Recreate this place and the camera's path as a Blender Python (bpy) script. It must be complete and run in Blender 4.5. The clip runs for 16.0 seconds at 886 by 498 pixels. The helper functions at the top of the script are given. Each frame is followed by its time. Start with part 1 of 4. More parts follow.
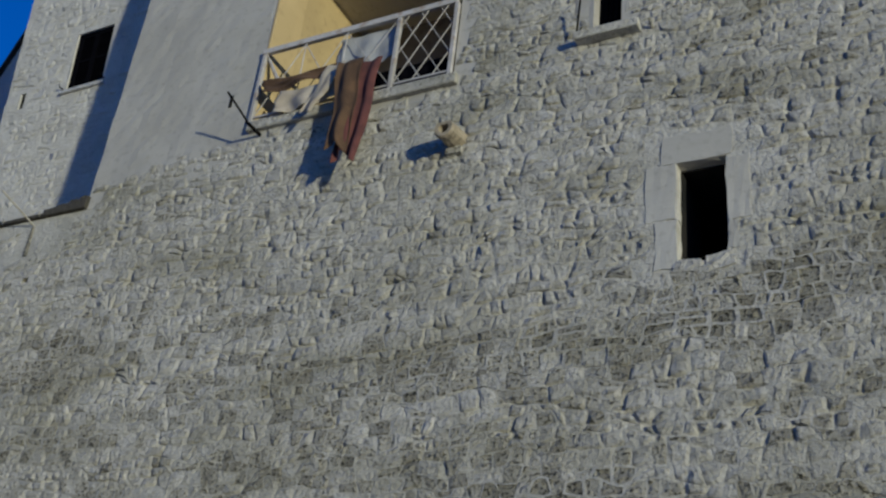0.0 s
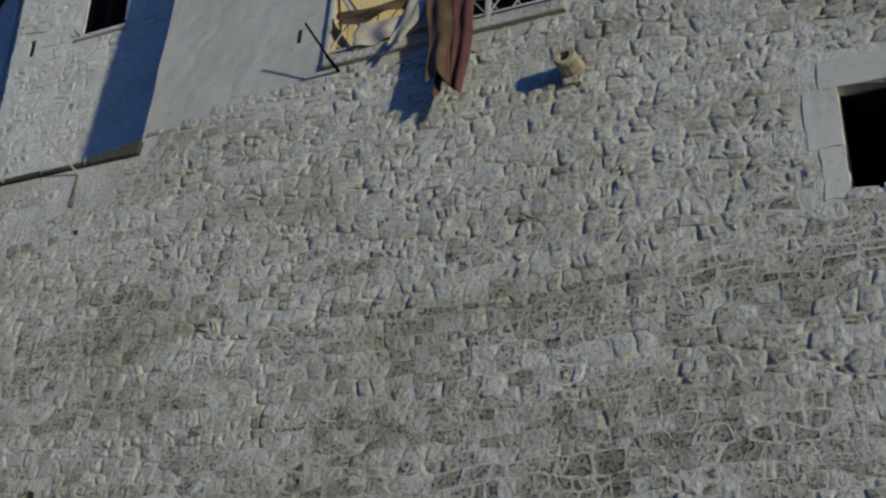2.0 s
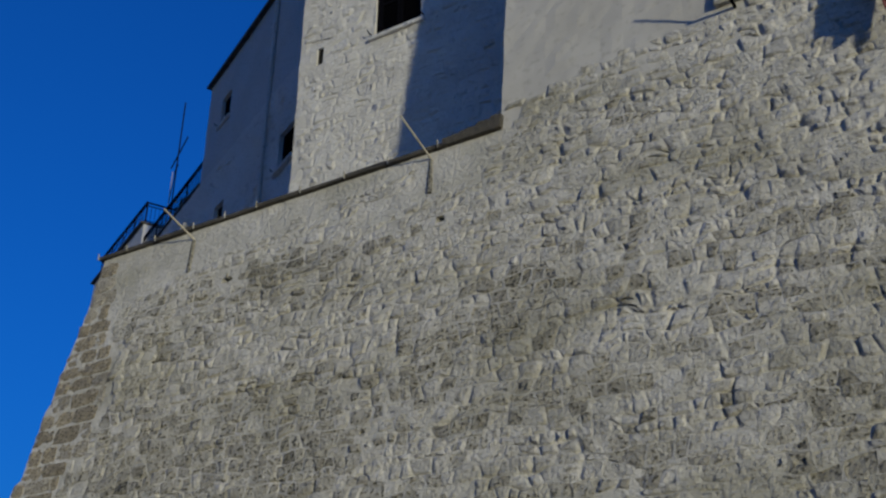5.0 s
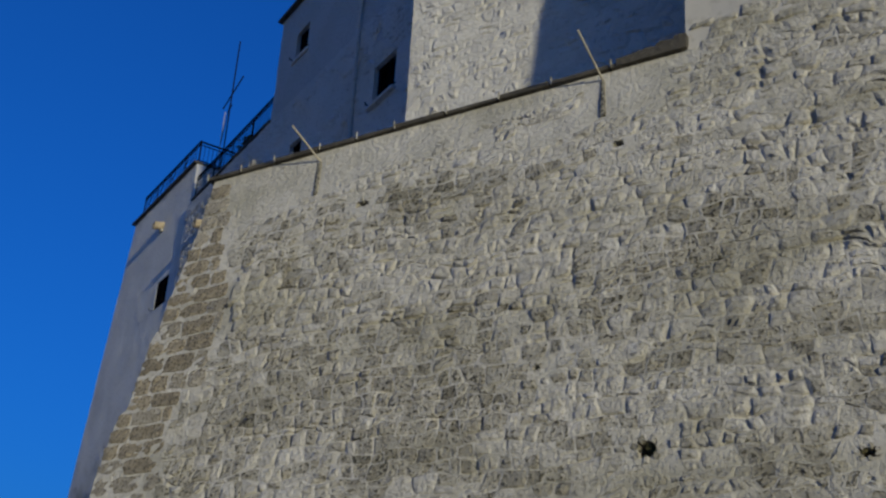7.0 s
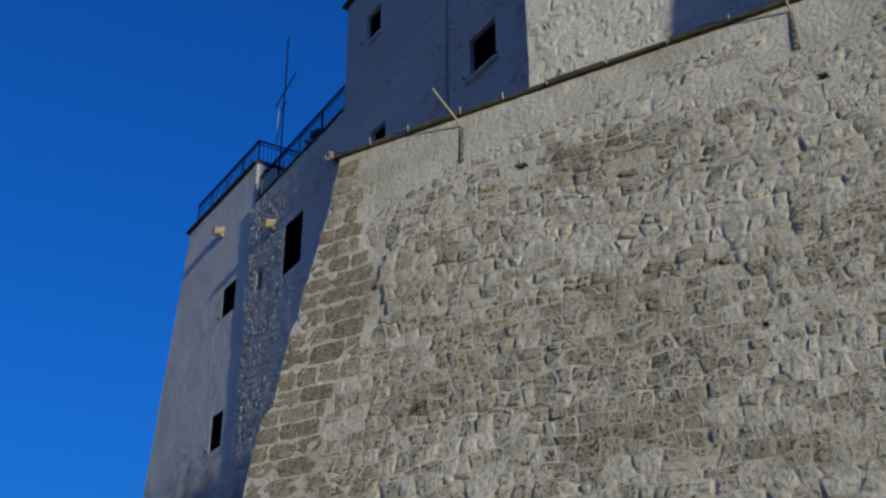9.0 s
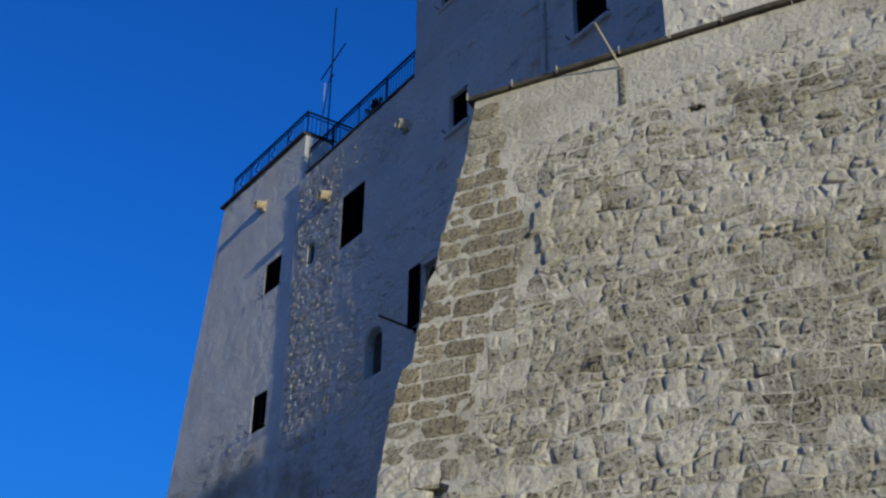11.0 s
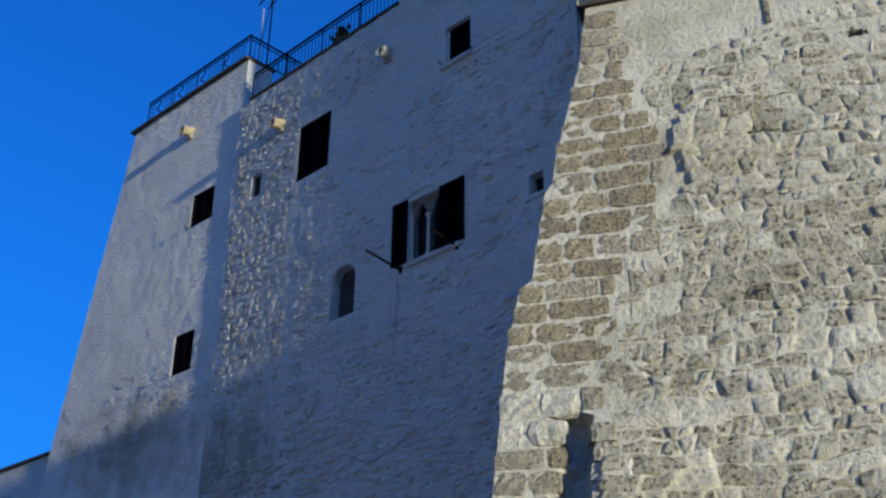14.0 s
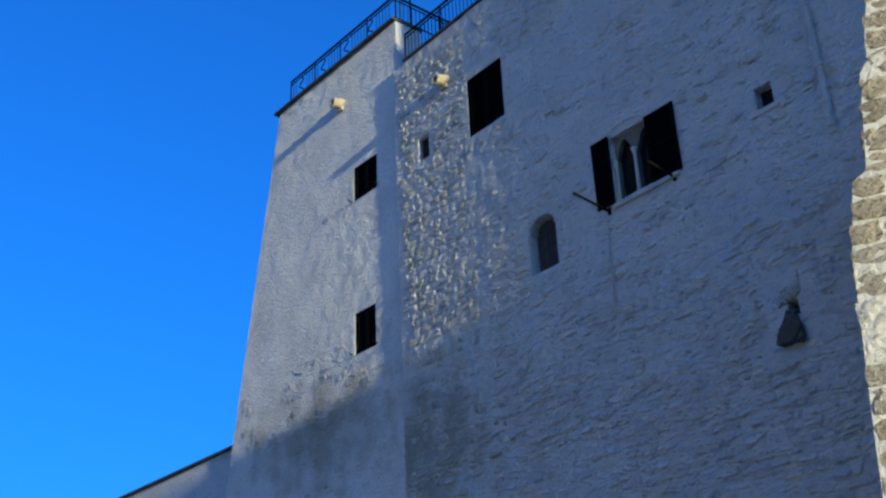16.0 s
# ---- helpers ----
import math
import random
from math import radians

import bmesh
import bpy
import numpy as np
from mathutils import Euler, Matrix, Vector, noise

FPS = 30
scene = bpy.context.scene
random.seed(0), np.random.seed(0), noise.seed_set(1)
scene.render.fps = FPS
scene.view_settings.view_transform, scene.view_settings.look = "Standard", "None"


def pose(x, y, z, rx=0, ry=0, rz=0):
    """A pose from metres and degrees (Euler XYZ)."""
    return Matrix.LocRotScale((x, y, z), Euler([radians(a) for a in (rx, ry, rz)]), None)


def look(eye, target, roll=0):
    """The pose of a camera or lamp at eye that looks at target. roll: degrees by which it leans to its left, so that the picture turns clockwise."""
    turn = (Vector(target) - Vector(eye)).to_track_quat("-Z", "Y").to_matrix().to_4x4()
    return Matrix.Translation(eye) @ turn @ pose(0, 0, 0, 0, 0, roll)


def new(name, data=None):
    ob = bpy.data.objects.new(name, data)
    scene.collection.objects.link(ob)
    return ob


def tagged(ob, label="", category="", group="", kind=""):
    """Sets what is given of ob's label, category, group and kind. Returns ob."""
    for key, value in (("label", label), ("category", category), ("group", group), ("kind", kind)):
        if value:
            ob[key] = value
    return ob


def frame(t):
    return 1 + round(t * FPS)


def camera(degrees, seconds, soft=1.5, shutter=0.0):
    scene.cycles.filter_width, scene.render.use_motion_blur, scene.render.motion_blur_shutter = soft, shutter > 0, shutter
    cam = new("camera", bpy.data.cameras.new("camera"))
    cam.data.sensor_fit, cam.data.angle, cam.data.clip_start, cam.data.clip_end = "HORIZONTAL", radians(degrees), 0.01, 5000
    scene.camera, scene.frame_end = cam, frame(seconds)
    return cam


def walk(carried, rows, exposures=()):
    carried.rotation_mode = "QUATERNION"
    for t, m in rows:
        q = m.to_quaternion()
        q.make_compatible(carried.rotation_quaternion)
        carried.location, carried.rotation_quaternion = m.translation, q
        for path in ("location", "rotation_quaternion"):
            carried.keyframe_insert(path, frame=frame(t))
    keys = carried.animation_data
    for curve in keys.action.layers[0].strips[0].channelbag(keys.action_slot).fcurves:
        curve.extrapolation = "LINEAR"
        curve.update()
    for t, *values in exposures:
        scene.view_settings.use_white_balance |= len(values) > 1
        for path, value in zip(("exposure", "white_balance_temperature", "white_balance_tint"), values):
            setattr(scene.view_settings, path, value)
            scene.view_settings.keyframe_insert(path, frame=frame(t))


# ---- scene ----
cam = camera(43.9, 16.0, soft=2.4)
METRES, EYE, TILT, LEAN, TURN = 20.0, 1.6, 0.0, 0.0, -35.8
ROWS = [
    (0.0, 0.0, 0.0, 0.0, -1.67, 25.3, -3.53),
    (0.5, -0.0293, 0.0127, -0.0104, -5.95, 23.75, -3.22),
    (1.0, -0.0527, 0.0276, -0.001, -4.12, 23.77, -0.85),
    (1.5, -0.089, 0.0442, -0.0128, -5.47, 24.96, -1.6),
    (2.0, -0.1056, 0.0621, -0.0043, -4.78, 24.43, -1.38),
    (2.5, -0.1383, 0.0847, -0.0156, -0.92, 25.65, -3.25),
    (3.0, -0.1681, 0.0997, -0.0159, -2.23, 23.88, -3.53),
    (3.5, -0.1923, 0.1163, -0.015, 2.28, 25.93, -2.63),
    (4.0, -0.2182, 0.1317, -0.0177, -0.48, 24.39, -2.53),
    (4.5, -0.239, 0.1466, -0.0158, 3.62, 26.93, -0.07),
    (7.0, -0.3716, 0.2166, -0.022, 1.6, 25.87, -2.68),
    (7.5, -0.3959, 0.2311, -0.0213, 1.01, 24.43, -1.86),
    (8.0, -0.4223, 0.2462, -0.0224, 2.55, 25.89, -1.86),
    (8.5, -0.4491, 0.2613, -0.0228, 0.62, 23.29, -1.59),
    (9.0, -0.4732, 0.2761, -0.021, 3.01, 26.35, 0.34),
    (11.5, -0.6065, 0.3508, -0.0295, -0.48, 26.8, -1.31),
    (12.0, -0.632, 0.3635, -0.0292, -2.77, 23.67, -0.54),
    (12.5, -0.6581, 0.3816, -0.028, -0.48, 26.86, -1.36),
    (13.0, -0.6838, 0.3935, -0.0317, -3.98, 24.1, -2.56),
    (13.5, -0.7115, 0.4061, -0.0324, -6.92, 27.47, -0.69),
    (14.0, -0.7364, 0.4282, -0.0362, -10.53, 26.14, -0.66),
    (14.5, -0.754, 0.4526, -0.0315, -11.18, 27.12, 3.72),
    (15.0, -0.7786, 0.4719, -0.0366, -10.15, 23.92, 3.06),
    (15.5, -0.8015, 0.4894, -0.0335, -7.33, 24.2, 4.56),
    (16.0, -0.8229, 0.5108, -0.0351, -3.99, 25.53, 2.46),
]
walk(cam, [(t, pose(0, 0, EYE, TILT, LEAN, TURN) @ pose(METRES * x, METRES * y, METRES * z, 90 + pitch, roll, yaw)) for t, x, y, z, yaw, pitch, roll in ROWS],
     exposures=[(0.0, 0.6, 5500, 5), (4.5, 0.58, 5700, 7), (7.0, 0.70, 5950, 8), (9.0, 0.72, 5900, 8), (11.5, 1.12, 6000, 6), (12.5, 1.2, 6000, 5), (13.0, 1.22, 6000, 5), (14.0, 1.5, 5950, 3), (15.0, 1.58, 5950, 2), (15.5, 1.76, 6050, 1), (16.0, 1.9, 6200, 0)])

# ---- light: a very low sun behind the walker, clear sky ----
SUN_AZ, SUN_EL = 5.2, 3.2          # degrees: the light travels towards +y, turned a little to +x
travel = Vector((math.sin(radians(SUN_AZ)) * math.cos(radians(SUN_EL)), math.cos(radians(SUN_AZ)) * math.cos(radians(SUN_EL)), -math.sin(radians(SUN_EL))))
sun_data = bpy.data.lights.new("sun", "SUN")
sun_data.energy, sun_data.angle, sun_data.color = 1.85, radians(1.5), (1.0, 0.87, 0.58)
sun = new("sun", sun_data)
sun.matrix_world = look((0, -30, 20), Vector((0, -30, 20)) + travel)

world = bpy.data.worlds.new("clear_sky")
scene.world = world
world.use_nodes = True
wn = world.node_tree.nodes
sky = wn.new("ShaderNodeTexSky")
sky.sky_type, sky.sun_disc = "NISHITA", False
sky.sun_elevation, sky.sun_rotation = radians(SUN_EL), radians(180 + SUN_AZ)
sky.air_density, sky.dust_density, sky.ozone_density = 1.0, 2.0, 5.0
wn["Background"].inputs["Strength"].default_value = 0.13
tint = wn.new("ShaderNodeMix")
tint.data_type, tint.blend_type = "RGBA", "MULTIPLY"
tint.inputs["Factor"].default_value, tint.inputs["B"].default_value = 1.0, (0.66, 0.98, 1.42, 1)
world.node_tree.links.new(sky.outputs[0], tint.inputs["A"])
world.node_tree.links.new(tint.outputs["Result"], wn["Background"].inputs["Color"])


# ---- materials ----
def material(name, base, second=None, third=None, rough=0.9, metal=0.0, scale=3.0, fine=40.0, bump=0.3, island=0.12, mix_lo=0.42, mix_hi=0.6, bump_dist=0.01, stretch=1.0, speck=(0.55, 0.75), gloss=0.5, drift=None, stain=None):
    """Base colour broken by patches of a second colour, fine specks of a third, a shade of its own for each piece, and relief."""
    m = bpy.data.materials.new(name)
    m.use_nodes = True
    nt = m.node_tree
    nodes, link = nt.nodes, nt.links.new
    b = nodes["Principled BSDF"]
    b.inputs["Roughness"].default_value, b.inputs["Metallic"].default_value = rough, metal
    b.inputs["Specular IOR Level"].default_value = gloss
    second, third = second or base, third or base
    co = nodes.new("ShaderNodeTexCoord").outputs["Object"]
    flat = nodes.new("ShaderNodeMapping")
    flat.inputs["Scale"].default_value = (1, stretch, 1)
    link(co, flat.inputs["Vector"])
    big, small, grit = (nodes.new("ShaderNodeTexNoise") for _ in range(3))
    for n, sc, det in ((big, scale, 5), (small, fine, 6), (grit, fine * 0.22, 4)):
        n.inputs["Scale"].default_value, n.inputs["Detail"].default_value = sc, det
        link(co if n is big else flat.outputs["Vector"], n.inputs["Vector"])

    def ramp(source, lo, hi):
        r = nodes.new("ShaderNodeMapRange")
        r.inputs["From Min"].default_value, r.inputs["From Max"].default_value = lo, hi
        link(source, r.inputs["Value"])
        return r.outputs["Result"]

    def mix(fac, a, c):
        x = nodes.new("ShaderNodeMix")
        x.data_type = "RGBA"
        link(fac, x.inputs["Factor"])
        for sock, v in ((x.inputs["A"], a), (x.inputs["B"], c)):
            if isinstance(v, tuple):
                sock.default_value = (*v, 1)
            else:
                link(v, sock)
        return x.outputs["Result"]

    col = mix(ramp(big.outputs["Fac"], mix_lo, mix_hi), base, second)
    col = mix(ramp(grit.outputs["Fac"], *speck), col, third)
    if drift:
        lay = nodes.new("ShaderNodeMapping")
        lay.inputs["Scale"].default_value = (0.33, 1.0, 1.0)
        link(co, lay.inputs["Vector"])
        soiling = nodes.new("ShaderNodeTexNoise")
        soiling.inputs["Scale"].default_value, soiling.inputs["Detail"].default_value = 1.1, 7
        link(lay.outputs["Vector"], soiling.inputs["Vector"])
        soil = nodes.new("ShaderNodeMix")
        soil.data_type, soil.blend_type = "RGBA", "MULTIPLY"
        link(ramp(soiling.outputs["Fac"], 0.46, 0.68), soil.inputs["Factor"])
        link(col, soil.inputs["A"])
        soil.inputs["B"].default_value = (*drift, 1)
        col = soil.outputs["Result"]
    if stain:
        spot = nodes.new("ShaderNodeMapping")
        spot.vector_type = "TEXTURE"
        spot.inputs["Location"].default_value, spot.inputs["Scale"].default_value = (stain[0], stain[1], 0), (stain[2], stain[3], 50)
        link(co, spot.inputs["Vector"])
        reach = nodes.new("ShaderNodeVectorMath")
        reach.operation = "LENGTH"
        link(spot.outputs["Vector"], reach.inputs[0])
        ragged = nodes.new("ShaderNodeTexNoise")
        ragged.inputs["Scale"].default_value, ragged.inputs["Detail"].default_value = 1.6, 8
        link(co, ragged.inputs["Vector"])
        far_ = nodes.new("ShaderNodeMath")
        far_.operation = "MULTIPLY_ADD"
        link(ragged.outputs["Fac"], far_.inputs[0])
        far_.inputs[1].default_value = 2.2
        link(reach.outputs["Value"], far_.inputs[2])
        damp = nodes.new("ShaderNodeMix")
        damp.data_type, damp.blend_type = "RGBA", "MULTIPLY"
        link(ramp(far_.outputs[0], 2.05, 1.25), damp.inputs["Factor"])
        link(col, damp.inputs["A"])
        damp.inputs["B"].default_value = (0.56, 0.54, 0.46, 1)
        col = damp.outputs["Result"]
    hsv = nodes.new("ShaderNodeHueSaturation")
    geo, info = nodes.new("ShaderNodeNewGeometry"), nodes.new("ShaderNodeObjectInfo")
    add = nodes.new("ShaderNodeMath")
    link(geo.outputs["Random Per Island"], add.inputs[0])
    link(info.outputs["Random"], add.inputs[1])
    fract = nodes.new("ShaderNodeMath")
    fract.operation = "FRACT"
    link(add.outputs[0], fract.inputs[0])
    val = nodes.new("ShaderNodeMapRange")
    val.inputs["To Min"].default_value, val.inputs["To Max"].default_value = 1 - island, 1 + island
    link(fract.outputs[0], val.inputs["Value"])
    link(val.outputs["Result"], hsv.inputs["Value"])
    link(col, hsv.inputs["Color"])
    link(hsv.outputs["Color"], b.inputs["Base Color"])
    if bump:
        height = nodes.new("ShaderNodeMath")
        height.operation = "MULTIPLY_ADD"
        link(small.outputs["Fac"], height.inputs[0])
        height.inputs[1].default_value = 0.6
        link(grit.outputs["Fac"], height.inputs[2])
        bm_ = nodes.new("ShaderNodeBump")
        bm_.inputs["Strength"].default_value, bm_.inputs["Distance"].default_value = bump, bump_dist
        link(height.outputs[0], bm_.inputs["Height"])
        link(bm_.outputs["Normal"], b.inputs["Normal"])
    return m


SOIL = (0.72, 0.71, 0.64)
M_WASH = material("whitewashed_stone", (0.61, 0.58, 0.515), (0.525, 0.495, 0.42), (0.31, 0.285, 0.23), scale=4.5, fine=85, bump=0.9, island=0.10, bump_dist=0.04, speck=(0.53, 0.72), drift=SOIL)
M_WORN = material("worn_whitewash_on_stone", (0.50, 0.47, 0.395), (0.40, 0.37, 0.30), (0.11, 0.10, 0.07), scale=7, fine=100, bump=0.9, island=0.16, bump_dist=0.045, speck=(0.535, 0.65), drift=SOIL)
M_BARE = material("bare_weathered_stone", (0.37, 0.345, 0.27), (0.28, 0.255, 0.195), (0.055, 0.05, 0.036), scale=7.0, fine=105, bump=0.9, island=0.2, bump_dist=0.045, speck=(0.53, 0.62), drift=SOIL)
M_QUOIN = material("pitted_quoin_stone", (0.49, 0.425, 0.31), (0.38, 0.325, 0.23), (0.17, 0.145, 0.10), scale=7.0, fine=130, bump=1.0, island=0.2, bump_dist=0.06, speck=(0.50, 0.66))
M_QUOIN_GREY = material("greyed_quoin_stone", (0.53, 0.485, 0.395), (0.44, 0.395, 0.31), (0.23, 0.20, 0.15), scale=7.0, fine=130, bump=1.0, island=0.16, bump_dist=0.06, speck=(0.50, 0.66))
M_MORTAR = material("lime_mortar", (0.60, 0.57, 0.505), (0.53, 0.505, 0.44), (0.40, 0.375, 0.31), scale=3, fine=80, bump=0.8, island=0.04, bump_dist=0.035, speck=(0.56, 0.74), drift=SOIL)
M_PLASTER = material("lime_plaster", (0.50, 0.475, 0.425), (0.45, 0.425, 0.375), (0.38, 0.355, 0.305), scale=0.8, fine=45, bump=0.35)
# third colour draws dark dashes for the shade at facade joints
M_TOWER = material("whitewashed_tower_plaster", (0.87, 0.85, 0.81), (0.82, 0.80, 0.75), (0.60, 0.58, 0.54), scale=0.8, fine=44, bump=1.0, bump_dist=0.10, stretch=2.2, speck=(0.59, 0.69), stain=(-3.9, 6.2, 2.4, 1.7))
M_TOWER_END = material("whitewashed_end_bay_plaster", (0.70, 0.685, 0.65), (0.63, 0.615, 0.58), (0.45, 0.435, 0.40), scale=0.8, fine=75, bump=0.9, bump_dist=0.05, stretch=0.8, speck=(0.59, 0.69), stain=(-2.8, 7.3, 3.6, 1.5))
M_HOUSE = material("thick_house_whitewash", (0.63, 0.605, 0.55), (0.57, 0.545, 0.49), (0.45, 0.425, 0.37), scale=1.6, fine=80, bump=0.7, island=0.05, bump_dist=0.03, speck=(0.57, 0.74))
M_YELLOW = material("ochre_plaster", (0.52, 0.40, 0.20), (0.46, 0.35, 0.175), (0.40, 0.30, 0.15), scale=1.2, fine=30, bump=0.2)
# grey-brown darkened so the sunlit loggia back reads as shaded
M_GREYWALL = material("shade_darkened_plaster", (0.17, 0.15, 0.12), (0.14, 0.125, 0.10), (0.12, 0.10, 0.08), scale=1.0, fine=30, bump=0.2)
# near-black colour stands for the shade inside openings and sockets
M_DARK = material("near_black_interior", (0.03, 0.028, 0.026), (0.02, 0.02, 0.02), bump=0.0)
M_SHUTTER = material("dark_painted_wood", (0.005, 0.005, 0.007), (0.004, 0.004, 0.006), gloss=0.0, rough=0.95, scale=8, fine=80, bump=0.3)
M_COPING = material("dark_weathered_coping", (0.075, 0.065, 0.048), (0.045, 0.04, 0.03), (0.13, 0.115, 0.085), scale=4, fine=40, bump=0.8)
M_IRON = material("black_iron", (0.006, 0.006, 0.007), (0.009, 0.008, 0.007), gloss=0.0, rough=0.9, metal=0.0, scale=10, bump=0.2)
M_WHITE = material("white_painted_metal", (0.54, 0.51, 0.48), (0.46, 0.43, 0.39), (0.35, 0.25, 0.17), rough=0.55, scale=6, bump=0.1)
M_POLE = material("pale_weathered_wood", (0.42, 0.38, 0.3), (0.33, 0.29, 0.23), rough=0.8, scale=8, bump=0.3)
M_SPOUT = material("ochre_stone_spout", (0.40, 0.335, 0.235), (0.31, 0.26, 0.18), (0.17, 0.14, 0.10), scale=9, fine=60, bump=0.7)
M_MAROON = material("maroon_cloth", (0.12, 0.042, 0.036), (0.075, 0.028, 0.026), rough=0.95, scale=4, fine=200, bump=0.3)
M_BROWN = material("brown_cloth", (0.115, 0.066, 0.034), (0.075, 0.043, 0.024), rough=0.95, scale=4, fine=200, bump=0.3)
M_CREAM = material("cream_cloth", (0.48, 0.42, 0.33), (0.39, 0.33, 0.25), rough=0.95, scale=4, fine=200, bump=0.3)
M_GREYCLOTH = material("grey_sheet", (0.42, 0.42, 0.42), (0.36, 0.36, 0.36), rough=0.95, scale=3, fine=150, bump=0.3)
M_GROUND = material("grey_paved_ground", (0.24, 0.235, 0.22), (0.20, 0.195, 0.185), (0.14, 0.135, 0.125), scale=0.5, fine=25, bump=0.8)
M_GREEN = material("dry_green_leaf", (0.09, 0.10, 0.04), (0.14, 0.12, 0.05), rough=0.8, scale=12, bump=0.1, island=0.4)
M_TERRACOTTA = material("terracotta", (0.35, 0.16, 0.09), (0.28, 0.13, 0.08), scale=8, bump=0.3)

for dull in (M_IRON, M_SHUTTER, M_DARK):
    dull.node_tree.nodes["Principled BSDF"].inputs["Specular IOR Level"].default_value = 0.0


# ---- building helpers ----
def basis(origin, x, z):
    """A wall's own frame: x to the right along the wall, y up it, z out of it."""
    x, z = Vector(x).normalized(), Vector(z).normalized()
    y = z.cross(x)
    return Matrix(((x.x, y.x, z.x, origin[0]), (x.y, y.y, z.y, origin[1]), (x.z, y.z, z.z, origin[2]), (0, 0, 0, 1)))


def thing(name, label, category, m=None, kind="", group=""):
    ob = new(name)
    if m is not None:
        ob.matrix_world = m
    return tagged(ob, label, category, group, kind)


def mesh_of(name, bm, mats):
    me = bpy.data.meshes.new(name)
    bm.to_mesh(me)
    bm.free()
    for m in mats if isinstance(mats, (list, tuple)) else (mats,):
        me.materials.append(m)
    return me


def part(name, bm, mats, parent=None, label="", m=None):
    ob = new(name, mesh_of(name, bm, mats))
    if parent is not None:
        ob.parent = parent
    if m is not None:
        ob.matrix_local = m
    return tagged(ob, label)


def box(bm, x0, x1, y0, y1, z0, z1, bevel=0.0, jitter=0.0):
    vs = bmesh.ops.create_cube(bm, size=1, matrix=Matrix.Translation(((x0 + x1) / 2, (y0 + y1) / 2, (z0 + z1) / 2)) @ Matrix.Diagonal((abs(x1 - x0), abs(y1 - y0), abs(z1 - z0), 1)))["verts"]
    if jitter:
        for v in vs:
            v.co += Vector([random.uniform(-jitter, jitter) for _ in range(3)])
    if bevel:
        edges = list({e for v in vs for e in v.link_edges})
        bmesh.ops.bevel(bm, geom=edges, offset=bevel, segments=2, affect="EDGES", profile=0.5)
    return bm


def rod(bm, a, b, radius, sides=8, radius2=None):
    a, b = Vector(a), Vector(b)
    way = b - a
    m = Matrix.Translation((a + b) / 2) @ way.to_track_quat("Z", "Y").to_matrix().to_4x4()
    bmesh.ops.create_cone(bm, cap_ends=True, segments=sides, radius1=radius, radius2=radius if radius2 is None else radius2, depth=way.length, matrix=m)
    return bm


def made_box(*a, **k):
    return box(bmesh.new(), *a, **k)


def made_rod(*a, **k):
    return rod(bmesh.new(), *a, **k)


def hollow_left(y):
    return float(np.interp(y, (-3.6, -3.33, -2.9, -2.84, -2.64, -2.56, -2.3, -2.1), (-4.3, -4.22, -4.05, -4.0, -3.86, -3.93, -3.95, -3.98))) + 0.11 * noise.noise((y * 6.0, 4.0, 0.0))


def hollow_right(y):
    return float(np.interp(y, (-5.0, -3.54, -2.98, -2.53, -2.45, -2.28, -2.1), (-4.3, -3.85, -3.63, -3.53, -3.58, -3.75, -3.78))) + 0.14 * noise.noise((y * 6.5, 9.0, 0.0))


def quoin_right(y):
    """Where the squared corner blocks give way to rubble."""
    return float(np.interp(y, (-2.46, -1.93, -1.34, -0.92, -0.66, 0.0, 0.31, 0.87, 1.3, 1.6), (-3.6, -3.4, -3.4, -3.35, -3.1, -2.88, -2.76, -2.8, -3.05, -3.15)))


def extra(x, y):
    """Stones along the broken skin stand further out."""
    if y < -2.08 and hollow_left(y) < x < hollow_right(y):
        return -0.20 * min(1.0, (x - hollow_left(y)) / 0.06) * min(1.0, (-2.08 - y) / 0.12)
    edge = -2.68 + 0.09 * math.sin(7 * y)
    if edge < x < edge + 0.9 and -0.1 < y < 1.25 + 0.25 * (x + 2.4):
        return 0.055 * (1 - (x - edge) / 0.9) * min(1.0, (y + 0.1) * 2)
    if hollow_right(y) <= x < -2.4 and y < -2.1:
        return 0.17 * min(1.0, (-2.1 - y) * 1.6) * min(1.0, (-2.4 - x) / 0.9)
    if x < -2.95 and y < 2.3:
        return 0.003
    if -2.4 < x < 3.3 and 1.42 < y + 0.05 * math.sin(2 * x) < 1.60:
        return 0.016
    return 0.0


